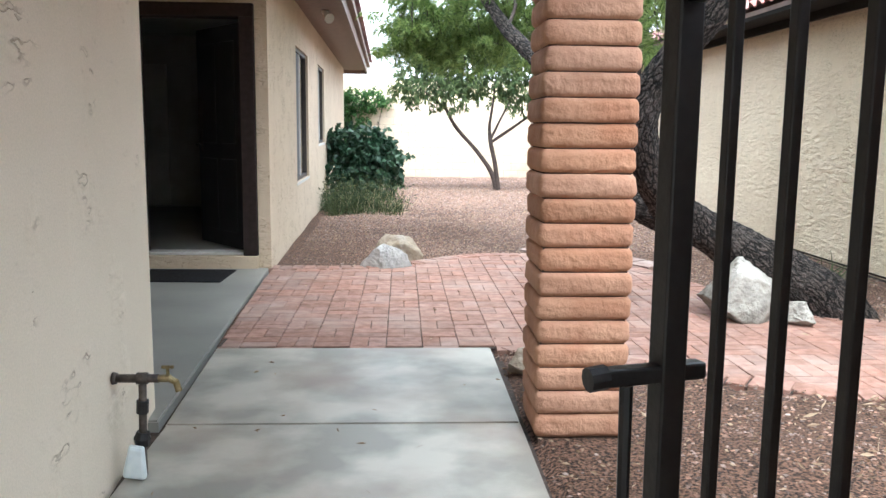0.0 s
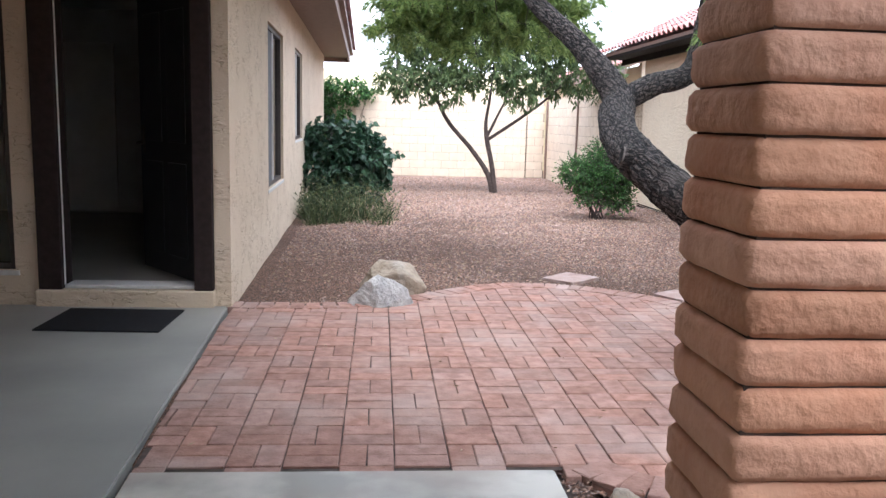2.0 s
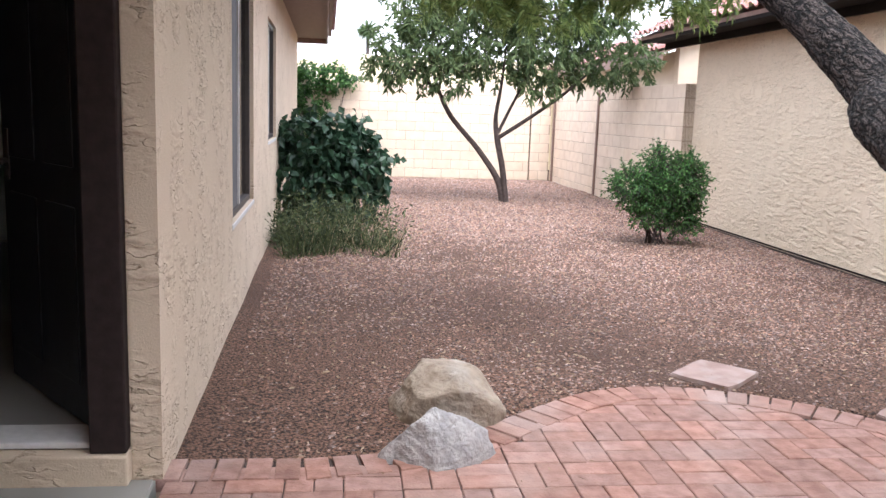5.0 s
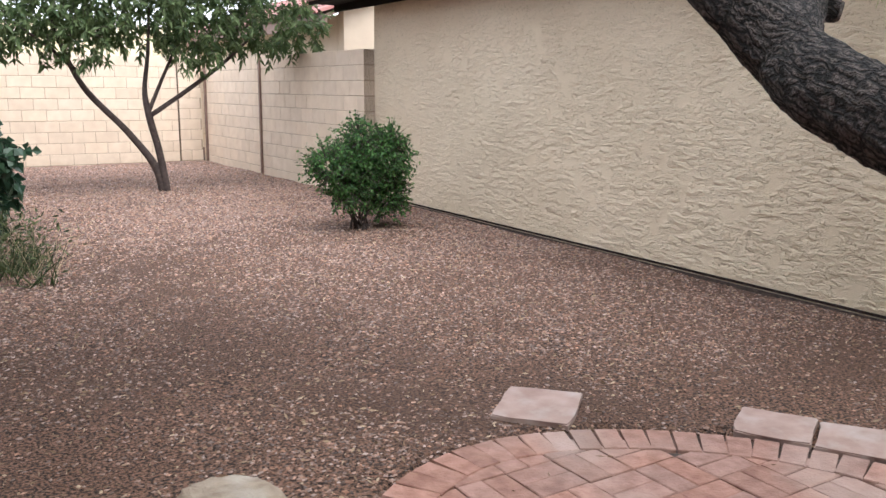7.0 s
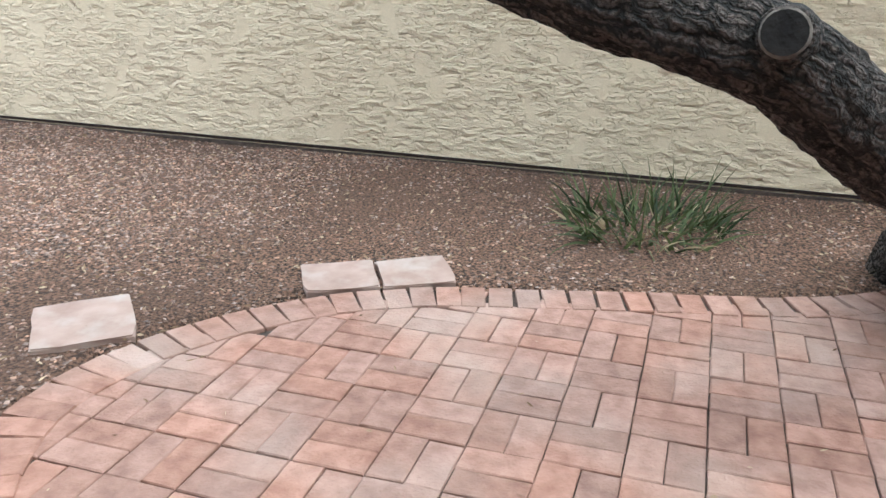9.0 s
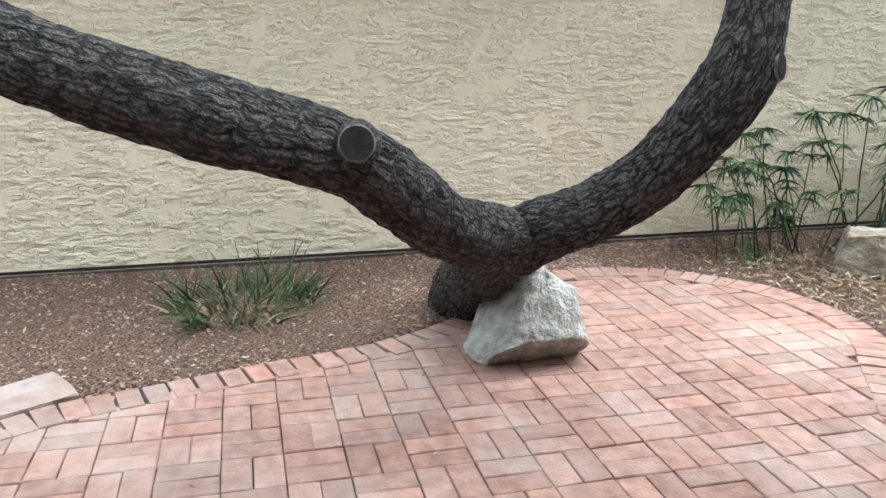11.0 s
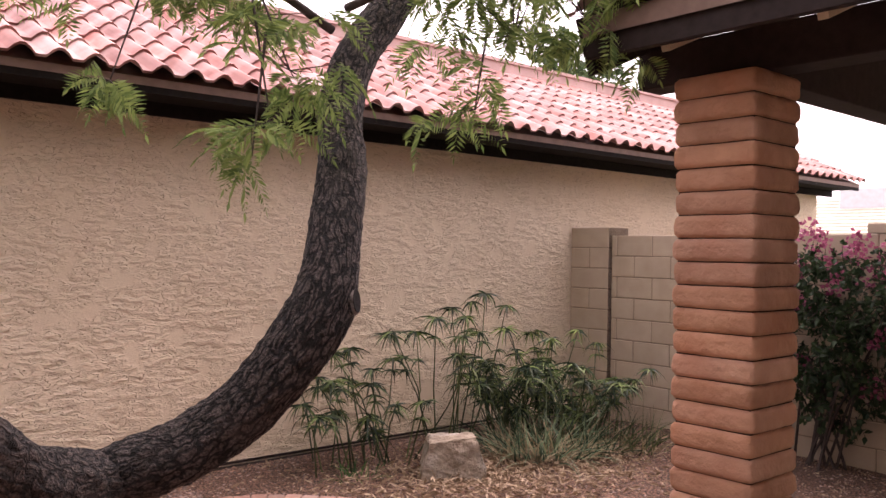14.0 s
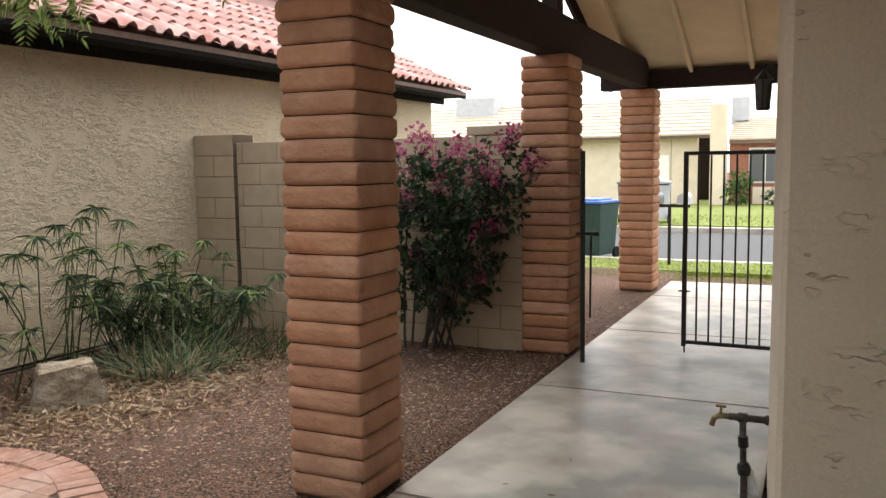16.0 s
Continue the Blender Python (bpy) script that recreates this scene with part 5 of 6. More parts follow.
papyrus((3.85, 3.55), 12, 0.35, 1.0, 61, 0.9, "umbrella sedge with thin bare stems before the stucco wall", SEDGE)
papyrus((3.7, 3.05), 10, 0.9, 1.42, 63, 0.45, "tall umbrella sedge leaning beside the garden rock", SEDGE)
papyrus((3.9, 4.0), 10, 0.3, 0.75, 65, 0.7, "low umbrella sedge at the foot of the stucco wall", SEDGE)
papyrus((3.8, 2.3), 40, 0.3, 0.78, 67, 0.8, "dense dark umbrella sedge over the grass clump", SEDGE)
papyrus((3.5, 1.75), 32, 0.25, 0.72, 69, 1.0, "spreading umbrella sedge beside the block wall", SEDGE)
papyrus((3.6, 1.95), 8, 0.7, 0.98, 68, 0.6, "bright young umbrella sedge above the grass clump", PAPYRUS)

bg_ = thing("bougainvillea", (1.75, 0.95, -0.03), "bougainvillea with pink bracts against the block wall", "shrub")
L, T, P = Leaves(71), Leaves(72), Leaves(73)
r5 = random.Random(71)
BC = [((1.95, 1.0, 1.35), 0.3), ((1.6, 1.0, 1.3), 0.35), ((1.3, 1.0, 1.2), 0.27), ((1.8, 1.0, 0.95), 0.38), ((1.42, 1.0, 0.85), 0.25), ((2.0, 0.95, 0.6), 0.25), ((1.15, 1.0, 1.5), 0.2), ((1.6, 1.0, 0.55), 0.25)]
leafy_crown(L, T, BC, r5, 800, 0.06, 0.04, 8, 0.1)
for _ in range(14):
    b = Vector((1.85 + r5.gauss(0, 0.12), 0.95 + r5.gauss(0, 0.06), -0.05))
    c, rad = r5.choice(BC)
    m = b.lerp(Vector(c), 0.5) + Vector((r5.gauss(0, 0.08), 0, 0.05))
    T.twig(b, m, 0.012, 0.009)
    T.twig(m, c, 0.009, 0.004)
T.twig((1.3, 1.0, 1.2), (0.86, 1.0, 1.52), 0.007, 0.004)
FL = [(2.0, 1.66), (1.85, 1.78), (1.95, 1.5), (1.72, 1.55), (1.55, 1.62), (1.48, 1.7), (1.3, 1.62), (1.12, 1.68), (1.02, 1.8), (1.4, 1.45), (1.6, 1.4), (1.25, 1.5), (0.86, 1.55), (0.9, 1.5), (1.2, 1.05), (1.3, 1.0), (1.9, 1.25), (1.4, 0.62), (1.28, 0.66), (1.95, 0.75), (2.05, 1.3), (1.15, 1.42), (1.75, 1.7), (2.35, 0.45)]
for x, z in FL:
    c = Vector((x, 1.05 + r5.uniform(-0.08, 0.12), z))
    for _ in range(44):
        q = c + rnd_dir(r5) * 0.105 * r5.random() ** 0.5
        P.leaf(q, rnd_dir(r5, -0.3, 1), 0.042, 0.036)
T.twig((2.0, 0.95, 0.3), (2.35, 1.05, 0.45), 0.005, 0.003)
for o in (L.make("foliage", BOUG, bg_), T.make("stemwork", SMOOTHBARK, bg_), P.make("bract_mass", PINK, bg_, "clusters of papery pink bracts")):
    o.matrix_basis = bg_.matrix_basis.inverted()

# ---- rocks ----
def rock(name, c, size, material, label, seed, rot=0.0, flat=0.0, group="garden rocks", facets=13, lo=0.42, cuts=()):
    """A broken boulder: a ball cut by planes, with worn edges and fine relief."""
    bm = bmesh.new()
    bmesh.ops.create_icosphere(bm, subdivisions=5, radius=1.0)
    rr = random.Random(seed)
    planes = [(Vector(q[:3]).normalized(), q[3]) for q in cuts] + [(rnd_dir(rr), rr.uniform(lo, 0.8)) for _ in range(facets)]
    for v in bm.verts:
        p = v.co.copy()
        for _ in range(2):
            for nrm, d in planes:
                k = p.dot(nrm)
                if k > d:
                    p -= nrm * (k - d) * 0.97
        p += v.co * (0.05 * noise.noise(v.co * 2.3 + Vector((seed, 0, 0))) + 0.035 * noise.noise(v.co * 6 + Vector((seed, 3, 0))) + 0.018 * noise.noise(v.co * 17 + Vector((seed, 5, 0))))
        p = Vector((p.x * size[0], p.y * size[1], p.z * size[2]))
        v.co = Matrix.Rotation(rot, 3, 'Z') @ p
    zmin = min(v.co.z for v in bm.verts)
    cut = zmin + flat * size[2]
    for v in bm.verts:
        v.co.z = max(v.co.z, cut) - cut
    o = link_bm(name, bm, material, None, "", True)
    o.location = c
    return tagged(o, label, "rock", group)


rock("rock", (0.02, 8.72, -0.07), (0.29, 0.24, 0.22), ROCKTAN, "tan weathered boulder at the patio's edge", 3, -0.5, 0.4, lo=0.8)
rock("rock", (-0.11, 8.25, -0.03), (0.3, 0.2, 0.25), ROCKGREY, "grey angular rock standing before a tan boulder", 12, 0.2, 0.45)
rock("rock", (2.5, 6.05, -0.03), (0.29, 0.35, 0.36), ROCKWHITE, "whitish angular rock wedged under the leaning trunk", 27, 0.0, 0.3, lo=0.78, cuts=((-0.1, 0.8, 0.6, 0.27), (-0.72, 0.0, 0.6, 0.48), (-0.6, -0.05, -0.75, 0.62), (0.0, -0.97, 0.2, 0.72), (0.1, -0.55, 0.83, 0.66), (0.5, -0.3, 0.8, 0.6)))
rock("rock", (2.84, 5.78, 0.0), (0.15, 0.2, 0.13), ROCKWHITE, "small whitish rock behind a larger one", 14, 0.4, 0.4)
rock("rock", (3.35, 3.35, -0.06), (0.38, 0.34, 0.32), ROCKTAN, "blocky tan-grey rock among the sedges", 17, 0.3, 0.5, lo=0.6, cuts=((0.1, 0.1, 0.99, 0.55), (-0.6, 0.75, 0.15, 0.5), (-0.75, -0.6, 0.2, 0.52), (0.8, 0.5, 0.2, 0.55)))
rock("rock", (0.76, 4.7, -0.05), (0.14, 0.12, 0.11), ROCKTAN, "small broken stone between walkway and patio", 19, 0.3, 0.3)


def flagstone(c, w, d, rot, label, seed):
    rr = random.Random(seed)
    bm = bmesh.new()
    k = [(-w / 2, -d / 2), (w / 2, -d / 2), (w / 2, d / 2), (-w / 2, d / 2)]
    pts = []
    for (x0, y0), (x1, y1) in zip(k, k[1:] + k[:1]):
        for i in range(4):
            t = i / 4
            pts.append((x0 + (x1 - x0) * t + rr.uniform(-0.008, 0.008), y0 + (y1 - y0) * t + rr.uniform(-0.008, 0.008)))
    hi = [bm.verts.new((x, y, 0.032)) for x, y in pts]
    lo = [bm.verts.new((x, y, -0.02)) for x, y in pts]
    bm.faces.new(hi)
    bm.faces.new(list(reversed(lo)))
    n = len(pts)
    top = []
    for i in range(n):
        bm.faces.new((lo[i], lo[(i + 1) % n], hi[(i + 1) % n], hi[i]))
        top.append(bm.edges.get((hi[i], hi[(i + 1) % n])))
    bmesh.ops.bevel(bm, geom=top, offset=0.006, segments=2, affect='EDGES')
    o = link_bm("flagstone", bm, FLAGSTONE)
    o.matrix_basis = pose(c[0], c[1], -0.01, 1.5, -1, rot)
    return tagged(o, label, "flagstone", "loose flagstones")


flagstone((1.62, 9.24), 0.35, 0.37, -50, "loose pinkish flagstone lying on the gravel", 1)
flagstone((2.357, 8.532), 0.31, 0.29, -60, "chipped pinkish flagstone against the patio border", 2)
flagstone((2.515, 8.245), 0.31, 0.29, -60, "pinkish flagstone with a pale corner against the border", 3)

# ---- hose bib ----
hb = thing("hose_bib", (-0.93, 3.3, 0), "galvanised standpipe with a brass hose tap by the wall", "tap")
hi_ = Matrix.Translation((0.93, -3.3, 0))
bm = bmesh.new()
tube(bm, [(-0.91, 3.3, -0.02), (-0.91, 3.3, 0.11), (-0.905, 3.3, 0.2), (-0.9, 3.3, 0.37)], [0.016, 0.016, 0.015, 0.015], 12)
part("riser", bm, PIPE, hb, "", True).matrix_basis = hi_
bm = bmesh.new()
tube(bm, [(-1.0, 3.3, 0.385), (-0.84, 3.3, 0.385)], [0.0165, 0.0165], 12)
tube(bm, [(-1.01, 3.3, 0.385), (-0.995, 3.3, 0.385)], [0.024, 0.022], 12)
tube(bm, [(-0.92, 3.3, 0.385), (-0.88, 3.3, 0.385)], [0.023, 0.023], 12)
part("cross_pipe", bm, PIPE, hb, "", True).matrix_basis = hi_
bm = bmesh.new()
tube(bm, [(-0.84, 3.3, 0.385), (-0.8, 3.3, 0.385), (-0.775, 3.3, 0.37), (-0.765, 3.3, 0.335)], [0.014, 0.015, 0.013, 0.013], 12)
tube(bm, [(-0.805, 3.3, 0.385), (-0.805, 3.3, 0.425)], [0.007, 0.006], 8)
box(bm, (-0.828, 3.294, 0.423), (-0.782, 3.306, 0.435), 0.003)
part("tap", bm, BRASS, hb, "tarnished brass tap").matrix_basis = hi_
bm = bmesh.new()
tube(bm, [(-0.91, 3.3, 0.12), (-0.91, 3.3, 0.15), (-0.905, 3.3, 0.175)], [0.026, 0.032, 0.024], 12)
part("valve_body", bm, BLACKIRON, hb).matrix_basis = hi_
bm = bmesh.new()
tube(bm, [(-0.905, 3.3, 0.25), (-0.902, 3.3, 0.3)], [0.023, 0.023], 12)
part("coupling", bm, BLACKIRON, hb).matrix_basis = hi_
bm = bmesh.new()
box(bm, (-0.045, -0.018, 0.0), (0.045, 0.018, 0.13), 0.014, pose(-0.93, 3.255, 0.008, 0, 7, 0))
for v in bm.verts:
    if v.co.z > 0.09:
        v.co.x += (-0.925 - v.co.x) * 0.35
part("valve_cover", bm, LABELW, hb, "pale blue plastic cover").matrix_basis = hi_

# ---- across the street ----
fh = thing("house_across", (4, -24, 0), "low tan stucco house with a pale tile roof across the street", "house", kind="")
fm = Matrix.Translation((-4, 24, 0))
def fpart(nm, specs, mm, lb="", bevel=0.0):
    o = part(nm, boxes(*specs, bevel=bevel), mm, fh, lb)
    o.matrix_basis = fm
    return o
fpart("wall", [((3.9, -23, 0), (22, -22.7, 2.45)), ((3.0, -23.0, 0), (3.88, -22.7, 2.45))], STUCCO_FAR)
fpart("garage_wall", [((2.5, -26, 0), (3.9, -25.8, 2.45))], DARKWOOD, "dark recessed entry")
fpart("pier", [((2.0, -22.6, 0), (2.5, -22.0, 3.4))], STUCCO_FAR, "pale stucco pier")
fpart("wing_wall", [((-6, -23.3, 0), (1.99, -23.1, 2.25))], FARRED, "red stucco wing wall")
fpart("base_wall", [((-6, -23.08, 0), (1.2, -22.95, 0.62))], STUCCO_FAR)
fpart("window", [((0.3, -23.095, 0.75), (1.35, -23.02, 1.95))], ALU, "white framed window")
fpart("window_pane", [((0.36, -23.02, 0.81), (0.8, -23.012, 1.89)), ((0.86, -23.02, 0.81), (1.29, -23.012, 1.89))], SCREEN)
fpart("utility_door", [((3.95, -22.69, 0.2), (4.6, -22.66, 1.75))], WHITE, "cream utility door")
fpart("fascia", [((2.5, -22.25, 2.3), (22, -22.2, 2.48)), ((-6, -22.9, 2.1), (1.99, -22.85, 2.3))], BROWNTRIM)
bm = bmesh.new()
for x0, x1, ye, z0, yr, z1 in ((2.5, 22, -22.1, 2.42, -25.5, 3.9), (-6, 1.99, -22.8, 2.24, -25.0, 3.05)):
    n = 11
    for i in range(n):
        a, b = i / n, (i + 1) / n
        y0, y1 = ye + (yr - ye) * a, ye + (yr - ye) * b
        h0, h1 = z0 + (z1 - z0) * a, z0 + (z1 - z0) * b
        vs = [bm.verts.new(p) for p in ((x0, y0, h0 + 0.045), (x1, y0, h0 + 0.045), (x1, y1, h1 + 0.005), (x0, y1, h1 + 0.005), (x0, y0, h0 - 0.02), (x1, y0, h0 - 0.02))]
        bm.faces.new((vs[0], vs[1], vs[2], vs[3]))
        bm.faces.new((vs[4], vs[5], vs[1], vs[0]))
part("roof", bm, FARTILE, fh, "pale ribbed tile roof").matrix_basis = fm
fpart("cooling_unit", [((11.2, -25.6, 3.2), (12.9, -24.4, 4.2))], MAUVE, "grey rooftop cooling unit", 0.03)
fpart("cooling_unit", [((1.5, -25.6, 2.8), (2.1, -24.6, 3.8))], MAUVE, "grey rooftop cooling unit", 0.03)
bm = bmesh.new()
bmesh.ops.create_cone(bm, segments=16, radius1=0.05, radius2=0.3, depth=0.1, cap_ends=True, matrix=pose(2.6, -24.4, 3.75, 60, 0, 200))
tube(bm, [(2.6, -24.4, 3.3), (2.6, -24.4, 3.7)], [0.02, 0.02], 8)
part("satellite_dish", bm, MAUVE, fh).matrix_basis = fm
shrub("hedge_bush", (1.55, -21.9, 0.05), "clipped green bush before the house across the street", [((1.6, -21.9, 0.4), 0.38), ((1.5, -21.9, 0.85), 0.33)], SHRUB, 500, 0.09, 0.06, 81, 4)
shrub("hedge_bush", (0.4, -21.9, 0.05), "low dark green bush before the house across the street", [((0.4, -21.9, 0.3), 0.3)], IVY, 500, 0.09, 0.06, 83, 3)


def bin_(at, body, lid, label):
    e = thing("wheeled_bin", at, label, "rubbish bin", "wheeled bins")
    bm = bmesh.new()
    box(bm, (-0.29, -0.33, 0.08), (0.29, 0.33, 0.95), 0.02)
    for v in bm.verts:
        k = 0.8 + 0.2 * v.co.z / 0.95
        v.co.x *= k
        v.co.y *= k
    part("bin_body", bm, body, e)
    bm = boxes(((-0.31, -0.36, 0.952), (0.31, 0.35, 1.0)), ((-0.2, -0.25, 1.0), (0.2, 0.25, 1.03)), bevel=0.012)
    part("lid", bm, lid, e)
    for x in (-0.26, 0.22):
        bm = bmesh.new()
        tube(bm, [(x, 0.3, 0.1), (x + 0.05, 0.3, 0.1)], [0.1, 0.1], 16)
        part("wheel", bm, RUBBER, e)
    bm = bmesh.new()
    tube(bm, [(-0.25, 0.4, 0.93), (0.25, 0.4, 0.93)], [0.015, 0.015], 8)
    part("grip", bm, RUBBER, e)
    return e


bin_(pose(2.42, -6.75, -0.1, 0, 0, 165), BINGREEN, BINBLUE, "dark green wheeled bin with a blue lid at the kerb")
bin_(pose(3.3, -13.5, 0.05, 0, 0, 10), BINGREY, BINGREY, "dark grey wheeled bin on the far lawn")
bin_(pose(2.62, -13.6, 0.05, 0, 0, 10), MAUVE, MAUVE, "pale grey wheeled bin on the far lawn")
pm = thing("mailbox_post", (0.97, -5.6, -0.03), "dark metal mailbox post with a cross arm on the lawn", "mailbox")
bm = bmesh.new()
tube(bm, [(0, 0, -0.05), (0, 0, 0.9)], [0.025, 0.025], 10)
part("post", bm, BLACKIRON, pm)
part("cross_arm", boxes(((-0.3, -0.02, 0.88), (0.3, 0.02, 0.93)), bevel=0.004), BLACKIRON, pm)
for x, mm in ((0.2, BINGREY), (-0.22, MAUVE)):
    bm = bmesh.new()
    prof = [(-0.08, 0.0), (0.08, 0.0), (0.08, 0.09)] + [(0.08 * math.cos(a), 0.09 + 0.08 * math.sin(a)) for a in (0.5, 1.05, 1.57, 2.09, 2.64)] + [(-0.08, 0.09)]
    f0 = [bm.verts.new((x + u, -0.22, 0.932 + w)) for u, w in prof]
    f1 = [bm.verts.new((x + u, 0.22, 0.932 + w)) for u, w in prof]
    bm.faces.new(f0)
    bm.faces.new(list(reversed(f1)))
    for i in range(len(prof)):
        j = (i + 1) % len(prof)
        bm.faces.new((f0[j], f0[i], f1[i], f1[j]))
    part("mailbox", bm, mm, pm)

ft = thing("far_tree", (13, -9, 0), "tall dark green tree beyond the neighbouring house", "tree")
limb("trunk", [(13, -9, -0.1, 0.25), (13, -9, 2.5, 0.2), (13.1, -9, 5, 0.12), (13, -9, 7, 0.05)], ft, 10, 5, 0.05, 4, SMOOTHBARK)
L, T = Leaves(91), Leaves(92)
r6 = random.Random(91)
leafy_crown(L, T, [((12.5, -8.8, 5.2), 1.0), ((13.5, -9.2, 5.6), 1.1), ((13, -9, 6.5), 1.1), ((12, -8.6, 6.0), 0.8), ((14, -9.5, 6.4), 0.9)], r6, 70, 0.2, 0.1, 9, 0.3)
for o in (L.make("crown", PINE, ft), T.make("twigwork", SMOOTHBARK, ft)):
    o.matrix_basis = ft.matrix_basis.inverted()

pt = thing("palm_tree", (1.19, 70, -0.1), "distant fan palm above the fence", "tree")
bm = bmesh.new()
tube(bm, [(0, 0, 0), (0.1, 0, 3.70), (0, 0, 7.41)], [0.2, 0.16, 0.14], 10)
part("trunk", bm, SMOOTHBARK, pt, "", True)
L = Leaves(121)
r9 = random.Random(121)
for _ in range(260):
    d = rnd_dir(r9, -0.7, 1.0)
    L.blade(Vector((0, 0, 7.41)) + d * 0.15, d, r9.uniform(0.7, 1.15), 0.16, r9.uniform(0.2, 0.9), 3)
L.make("crown", PINE, pt)

# ---- lawn blades, gravel, litter ----
L = Leaves(101)
r7 = random.Random(101)
for _ in range(9000):
    L.blade((r7.uniform(-1.5, 4.5), r7.uniform(-6.1, -4.0), -0.03), (r7.gauss(0, 0.3), r7.gauss(0, 0.3), 1), r7.uniform(0.03, 0.07), 0.006, 0.3, 2)
for _ in range(6000):
    L.blade((r7.uniform(-2, 9), r7.uniform(-16.5, -12.7), 0.04), (r7.gauss(0, 0.3), r7.gauss(0, 0.3), 1), r7.uniform(0.04, 0.08), 0.012, 0.3, 2)
tagged(L.make("lawn_grass", GRASS), "short green lawn grass beside the street", "grass", "", "stuff")


def blocked(x, y):
    return inside(x, y, POLY) or (x < 0.64 and y < 5.2) or (x < -1.02 - 0.019 * (y - 8) and y < 21.8) or x < -1.14 and y < 21.8 or x > H2 - 0.01 or (0.63 < x < 1.07 and (3.63 < y < 4.07 or 0.38 < y < 0.82)) or (y < 0.78 and x > 1.05)


def gravel(count, seed, region, smin, smax, name, material, label, flat=0.6):
    rg = np.random.RandomState(seed)
    vs, fs = [], []
    octa = np.array([(1, 0, 0), (0, 1, 0), (-1, 0, 0), (0, -1, 0), (0, 0, 1), (0, 0, -0.6)])
    tri = [(0, 1, 4), (1, 2, 4), (2, 3, 4), (3, 0, 4), (1, 0, 5), (2, 1, 5), (3, 2, 5), (0, 3, 5)]
    for _ in range(count):
        x0, x1, y0, y1, pw = region
        x, y = rg.uniform(x0, x1), y0 + (y1 - y0) * rg.rand() ** pw
        if blocked(x, y):
            continue
        cover = 0.5 + 1.1 * (noise.noise((x * 0.7, y * 0.55, 4.0)) + 0.5 * noise.noise((x * 2.1, y * 2.1, 9.0))) + 0.12 * (y - 9.5 if y > 7 else 0)
        if rg.rand() > max(0.12, cover):
            continue
        s = rg.uniform(smin, smax) * (1.0 + 0.06 * max(0, y - 9))
        a = rg.uniform(0, 6.283)
        sc = np.array([s * rg.uniform(0.7, 1.5), s * rg.uniform(0.6, 1.1), s * flat * rg.uniform(0.5, 1.1)])
        q = (octa + rg.uniform(-0.25, 0.25, octa.shape)) * sc
        c, sn = math.cos(a), math.sin(a)
        px = q[:, 0] * c - q[:, 1] * sn + x
        py = q[:, 0] * sn + q[:, 1] * c + y
        pz = q[:, 2] + ground_z(x, y) + s * flat * 0.25
        k = len(vs)
        vs += list(zip(px.tolist(), py.tolist(), pz.tolist()))
        fs += [tuple(k + i for i in t) for t in tri]
    return tagged(mesh_from(name, vs, fs, material), label, "gravel", "", "stuff")


gravel(230000, 1, (-1.2, 4.45, 5.0, 23.1, 1.25), 0.0042, 0.0125, "gravel", GRAVEL, "loose pinkish-brown gravel over the yard")
gravel(26000, 2, (0.65, 4.45, 0.75, 6.5, 1.0), 0.005, 0.014, "gravel", GRAVEL, "loose reddish gravel in the planting bed")
gravel(5000, 3, (0.65, 4.0, -4.6, 0.4, 1.0), 0.008, 0.02, "gravel", GRAVEL, "loose gravel beside the street walkway")
L = Leaves(111)
r8 = random.Random(111)
for _ in range(17000):
    x, y = r8.uniform(-1.1, 4.4), 0.8 + 20 * r8.random() ** 1.3
    if not blocked(x, y):
        L.leaf((x, y, ground_z(x, y) + r8.uniform(0.006, 0.018)), (r8.uniform(-1, 1), r8.uniform(-1, 1), r8.uniform(-0.1, 0.25)), r8.uniform(0.015, 0.045), r8.uniform(0.005, 0.014))
for _ in range(5200):
    x, y = r8.gauss(3.15, 0.42), r8.gauss(2.95, 0.8)
    if not blocked(x, y):
        L.leaf((x, y, ground_z(x, y) + r8.uniform(0.008, 0.03)), (r8.uniform(-1, 1), r8.uniform(-1, 1), r8.uniform(-0.1, 0.4)), r8.uniform(0.03, 0.09), r8.uniform(0.008, 0.02))
tagged(L.make("leaf_litter", LITTER), "dry tan leaf litter and chips on the ground", "leaf litter", "", "stuff")
L = Leaves(113)
for _ in range(130):
    x, y = r8.uniform(-0.9, 3.6), r8.uniform(3.0, 8.9)
    if inside(x, y, POLY) or (x < 0.6 and y < 5.1):
        L.leaf((x, y, 0.004), (r8.uniform(-1, 1), r8.uniform(-1, 1), 0.05), r8.uniform(0.012, 0.05), r8.uniform(0.005, 0.012))
tagged(L.make("fallen_leaves", LITTER), "few fallen leaves on the paving", "leaf litter", "", "stuff")

# ---- patio bricks ----
def paver_mesh(w, l, seed):
    rr = random.Random(seed)
    c = 0.0038
    v = []
    for z, ins in ((-0.05, 0.0), (-c, 0.0), (0.0, c)):
        for x, y in ((-w / 2, -l / 2), (w / 2, -l / 2), (w / 2, l / 2), (-w / 2, l / 2)):
            v.append((x - math.copysign(ins, x) + rr.uniform(-0.0022, 0.0022), y - math.copysign(ins, y) + rr.uniform(-0.0022, 0.0022), z))
    f = [(8, 9, 10, 11)]
    for a in (0, 4):
        for i in range(4):
            j = (i + 1) % 4
            f.append((a + i, a + j, a + 4 + j, a + 4 + i))
    me = bpy.data.meshes.new("paver")
    me.from_pydata(v, [], f)
    me.materials.append(PAVER)
    return me


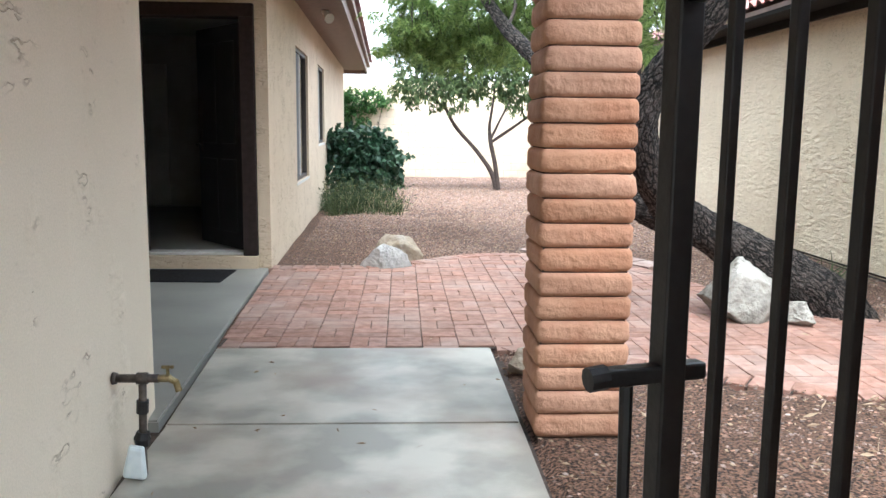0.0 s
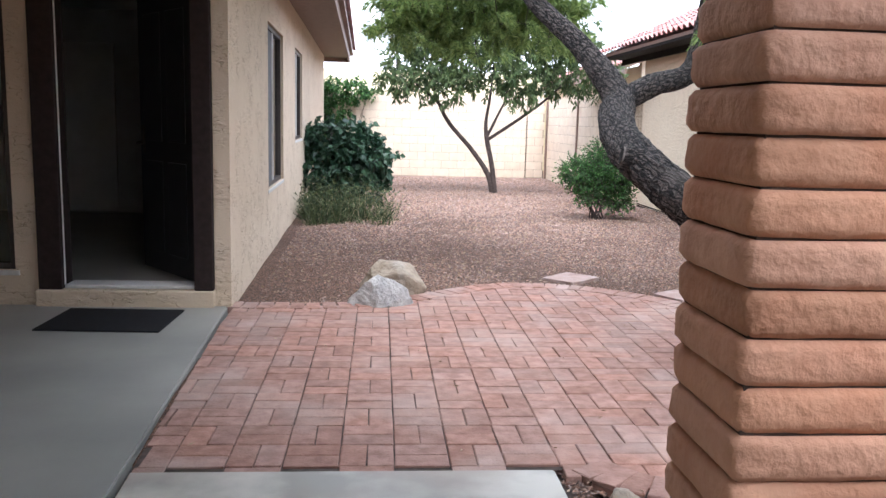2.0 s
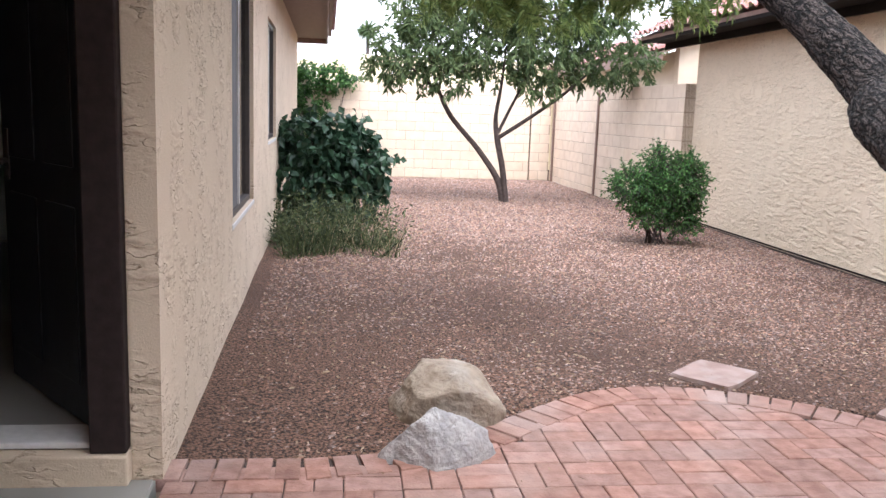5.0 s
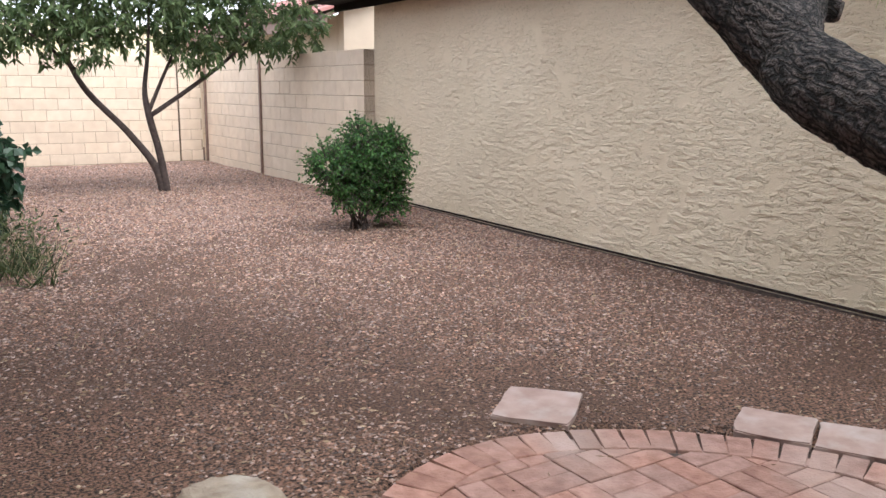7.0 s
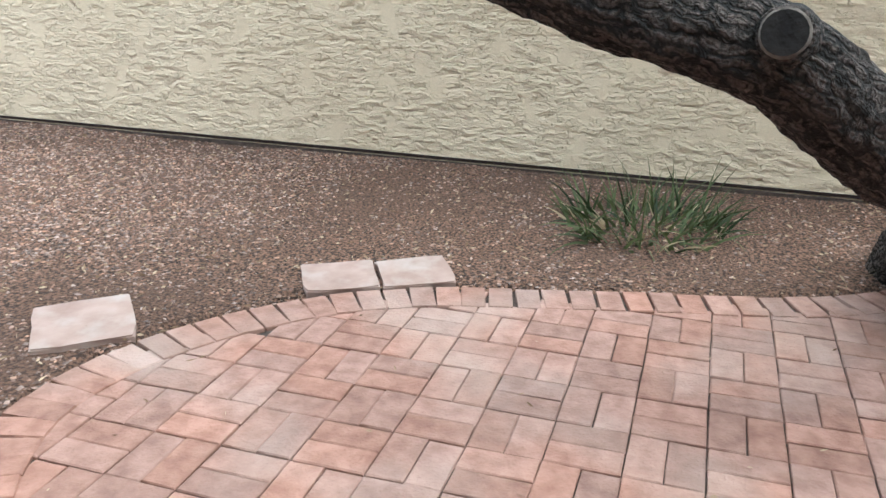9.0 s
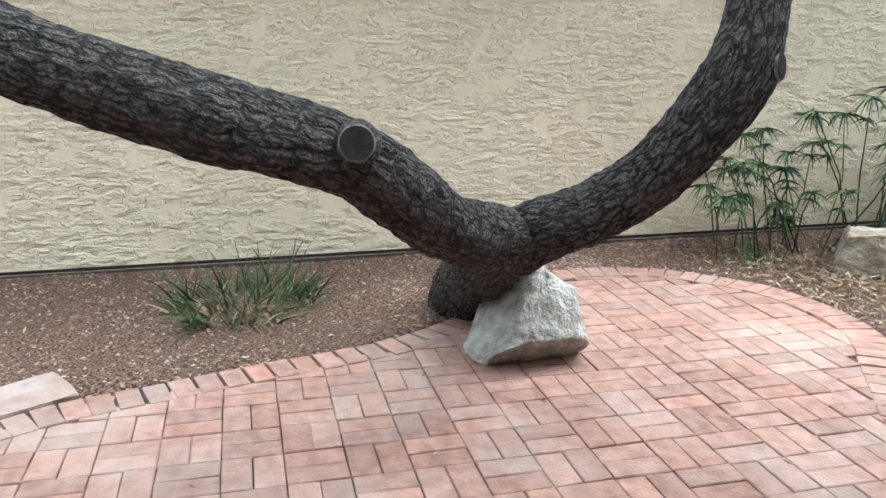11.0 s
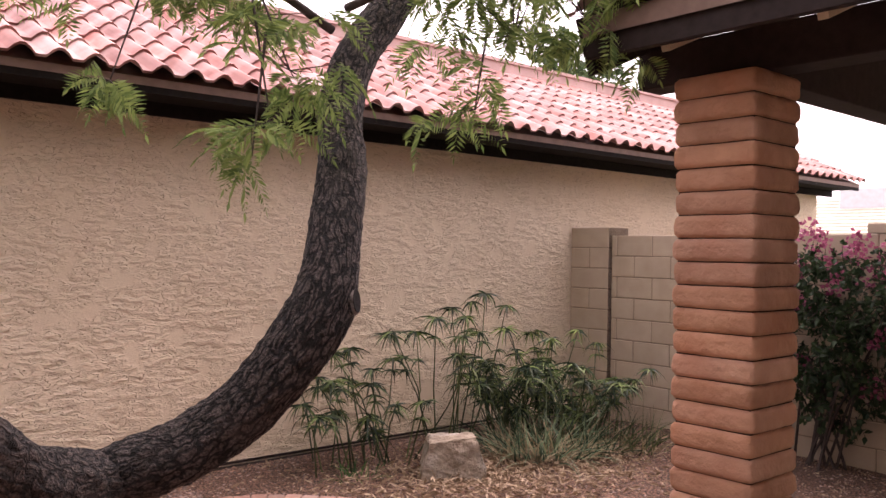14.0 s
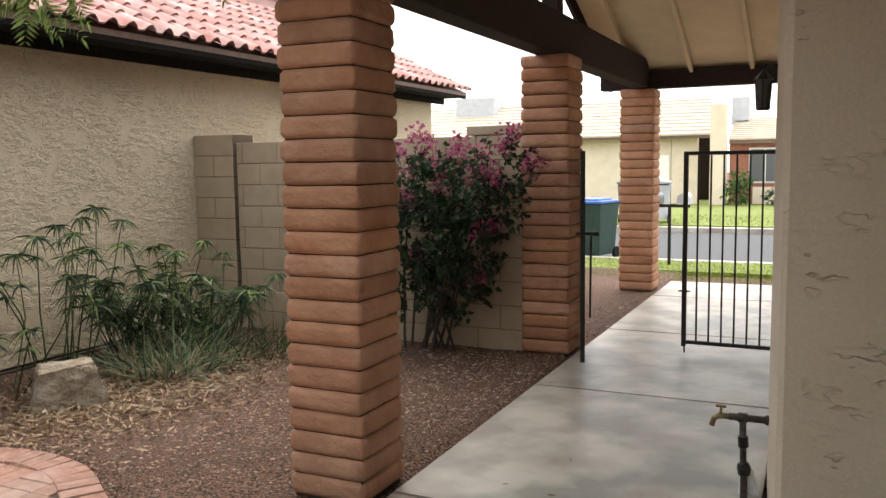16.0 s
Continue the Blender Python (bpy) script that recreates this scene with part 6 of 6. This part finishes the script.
SX, SY = 0.2245, 0.2235
PM = [paver_mesh(SX / 2 - 0.0045, SY - 0.005, i) for i in range(9)]
BM_ = [paver_mesh(0.099, 0.192, 20 + i) for i in range(3)]
# inner edge of the border
centre = [Vector((p[0], p[1])) for p in OUT]
inner = []
for i, p in enumerate(centre):
    d = (centre[min(i + 1, len(centre) - 1)] - centre[max(i - 1, 0)]).normalized()
    inner.append(p + Vector((d.y, -d.x)) * 0.12)
INNER = [(-1.4, 8.08)] + [(q.x, q.y) for q in inner[2:-2]] + [(0.72, 5.0), (0.66, 5.15), (-1.4, 5.15)]
jobs = []
cut_cache = {}
for iy in range(-12, 13):
    for ix in range(-6, 18):
        for k in (-0.25, 0.25):
            cx, cy = -0.02 + (ix + 0.5) * SX, 6.55 + (iy + 0.5) * SY
            if (ix + iy) % 2:
                x, y, a, half = cx + k * SX, cy, 0.0, SX / 4
            else:
                x, y, a, half = cx, cy + k * SY, math.pi / 2, SX / 2
            if not inside(max(x, -1.1), y, INNER):
                continue
            edge = -1.045 - 0.042 * (y - 5.2)
            if x - half < edge:
                w = round(x + half - edge - 0.006, 2)
                if w > 0.02:
                    key = (w, a == 0.0)
                    if key not in cut_cache:
                        cut_cache[key] = paver_mesh(w, SY - 0.007, 60) if a == 0.0 else paver_mesh(SY / 2 - 0.006, w, 61)
                    jobs.append((edge + 0.004 + w / 2, y, a, cut_cache[key], 0.0))
                continue
            jobs.append((x, y, a, random.choice(PM), 0.0))
# soldier border along the curve
acc = 0.0
for i in range(len(centre) - 1):
    a, b = centre[i], centre[i + 1]
    d = b - a
    while acc < d.length:
        q = a + d.normalized() * acc
        nrm = Vector((d.y, -d.x)).normalized()
        c = q + nrm * 0.098
        jobs.append((c.x, c.y, math.atan2(nrm.y, nrm.x) - math.pi / 2, random.choice(BM_), 0.005))
        acc += 0.112
    acc -= d.length
near = sorted(jobs, key=lambda j: (j[0] - 0.6) ** 2 + (j[1] - 7.2) ** 2)
for j in near[:300]:
    o = new("brick", j[3])
    o.parent = patio
    o.matrix_basis = Matrix.Translation((j[0], j[1], j[4] + random.uniform(-0.003, 0.002))) @ Matrix.Rotation(j[2] + random.uniform(-0.012, 0.012), 4, 'Z') @ Matrix.Rotation(random.uniform(-0.008, 0.008), 4, 'X')
jv, jf = [], []
for j in near[300:]:
    m = Matrix.Translation((j[0], j[1], j[4] + random.uniform(-0.003, 0.002))) @ Matrix.Rotation(j[2] + random.uniform(-0.012, 0.012), 4, 'Z')
    k = len(jv)
    jv += [m @ v.co for v in j[3].vertices]
    jf += [tuple(k + i for i in p.vertices) for p in j[3].polygons]
tagged(mesh_from("bricks", jv, jf, PAVER, patio), "", "", "", "stuff")
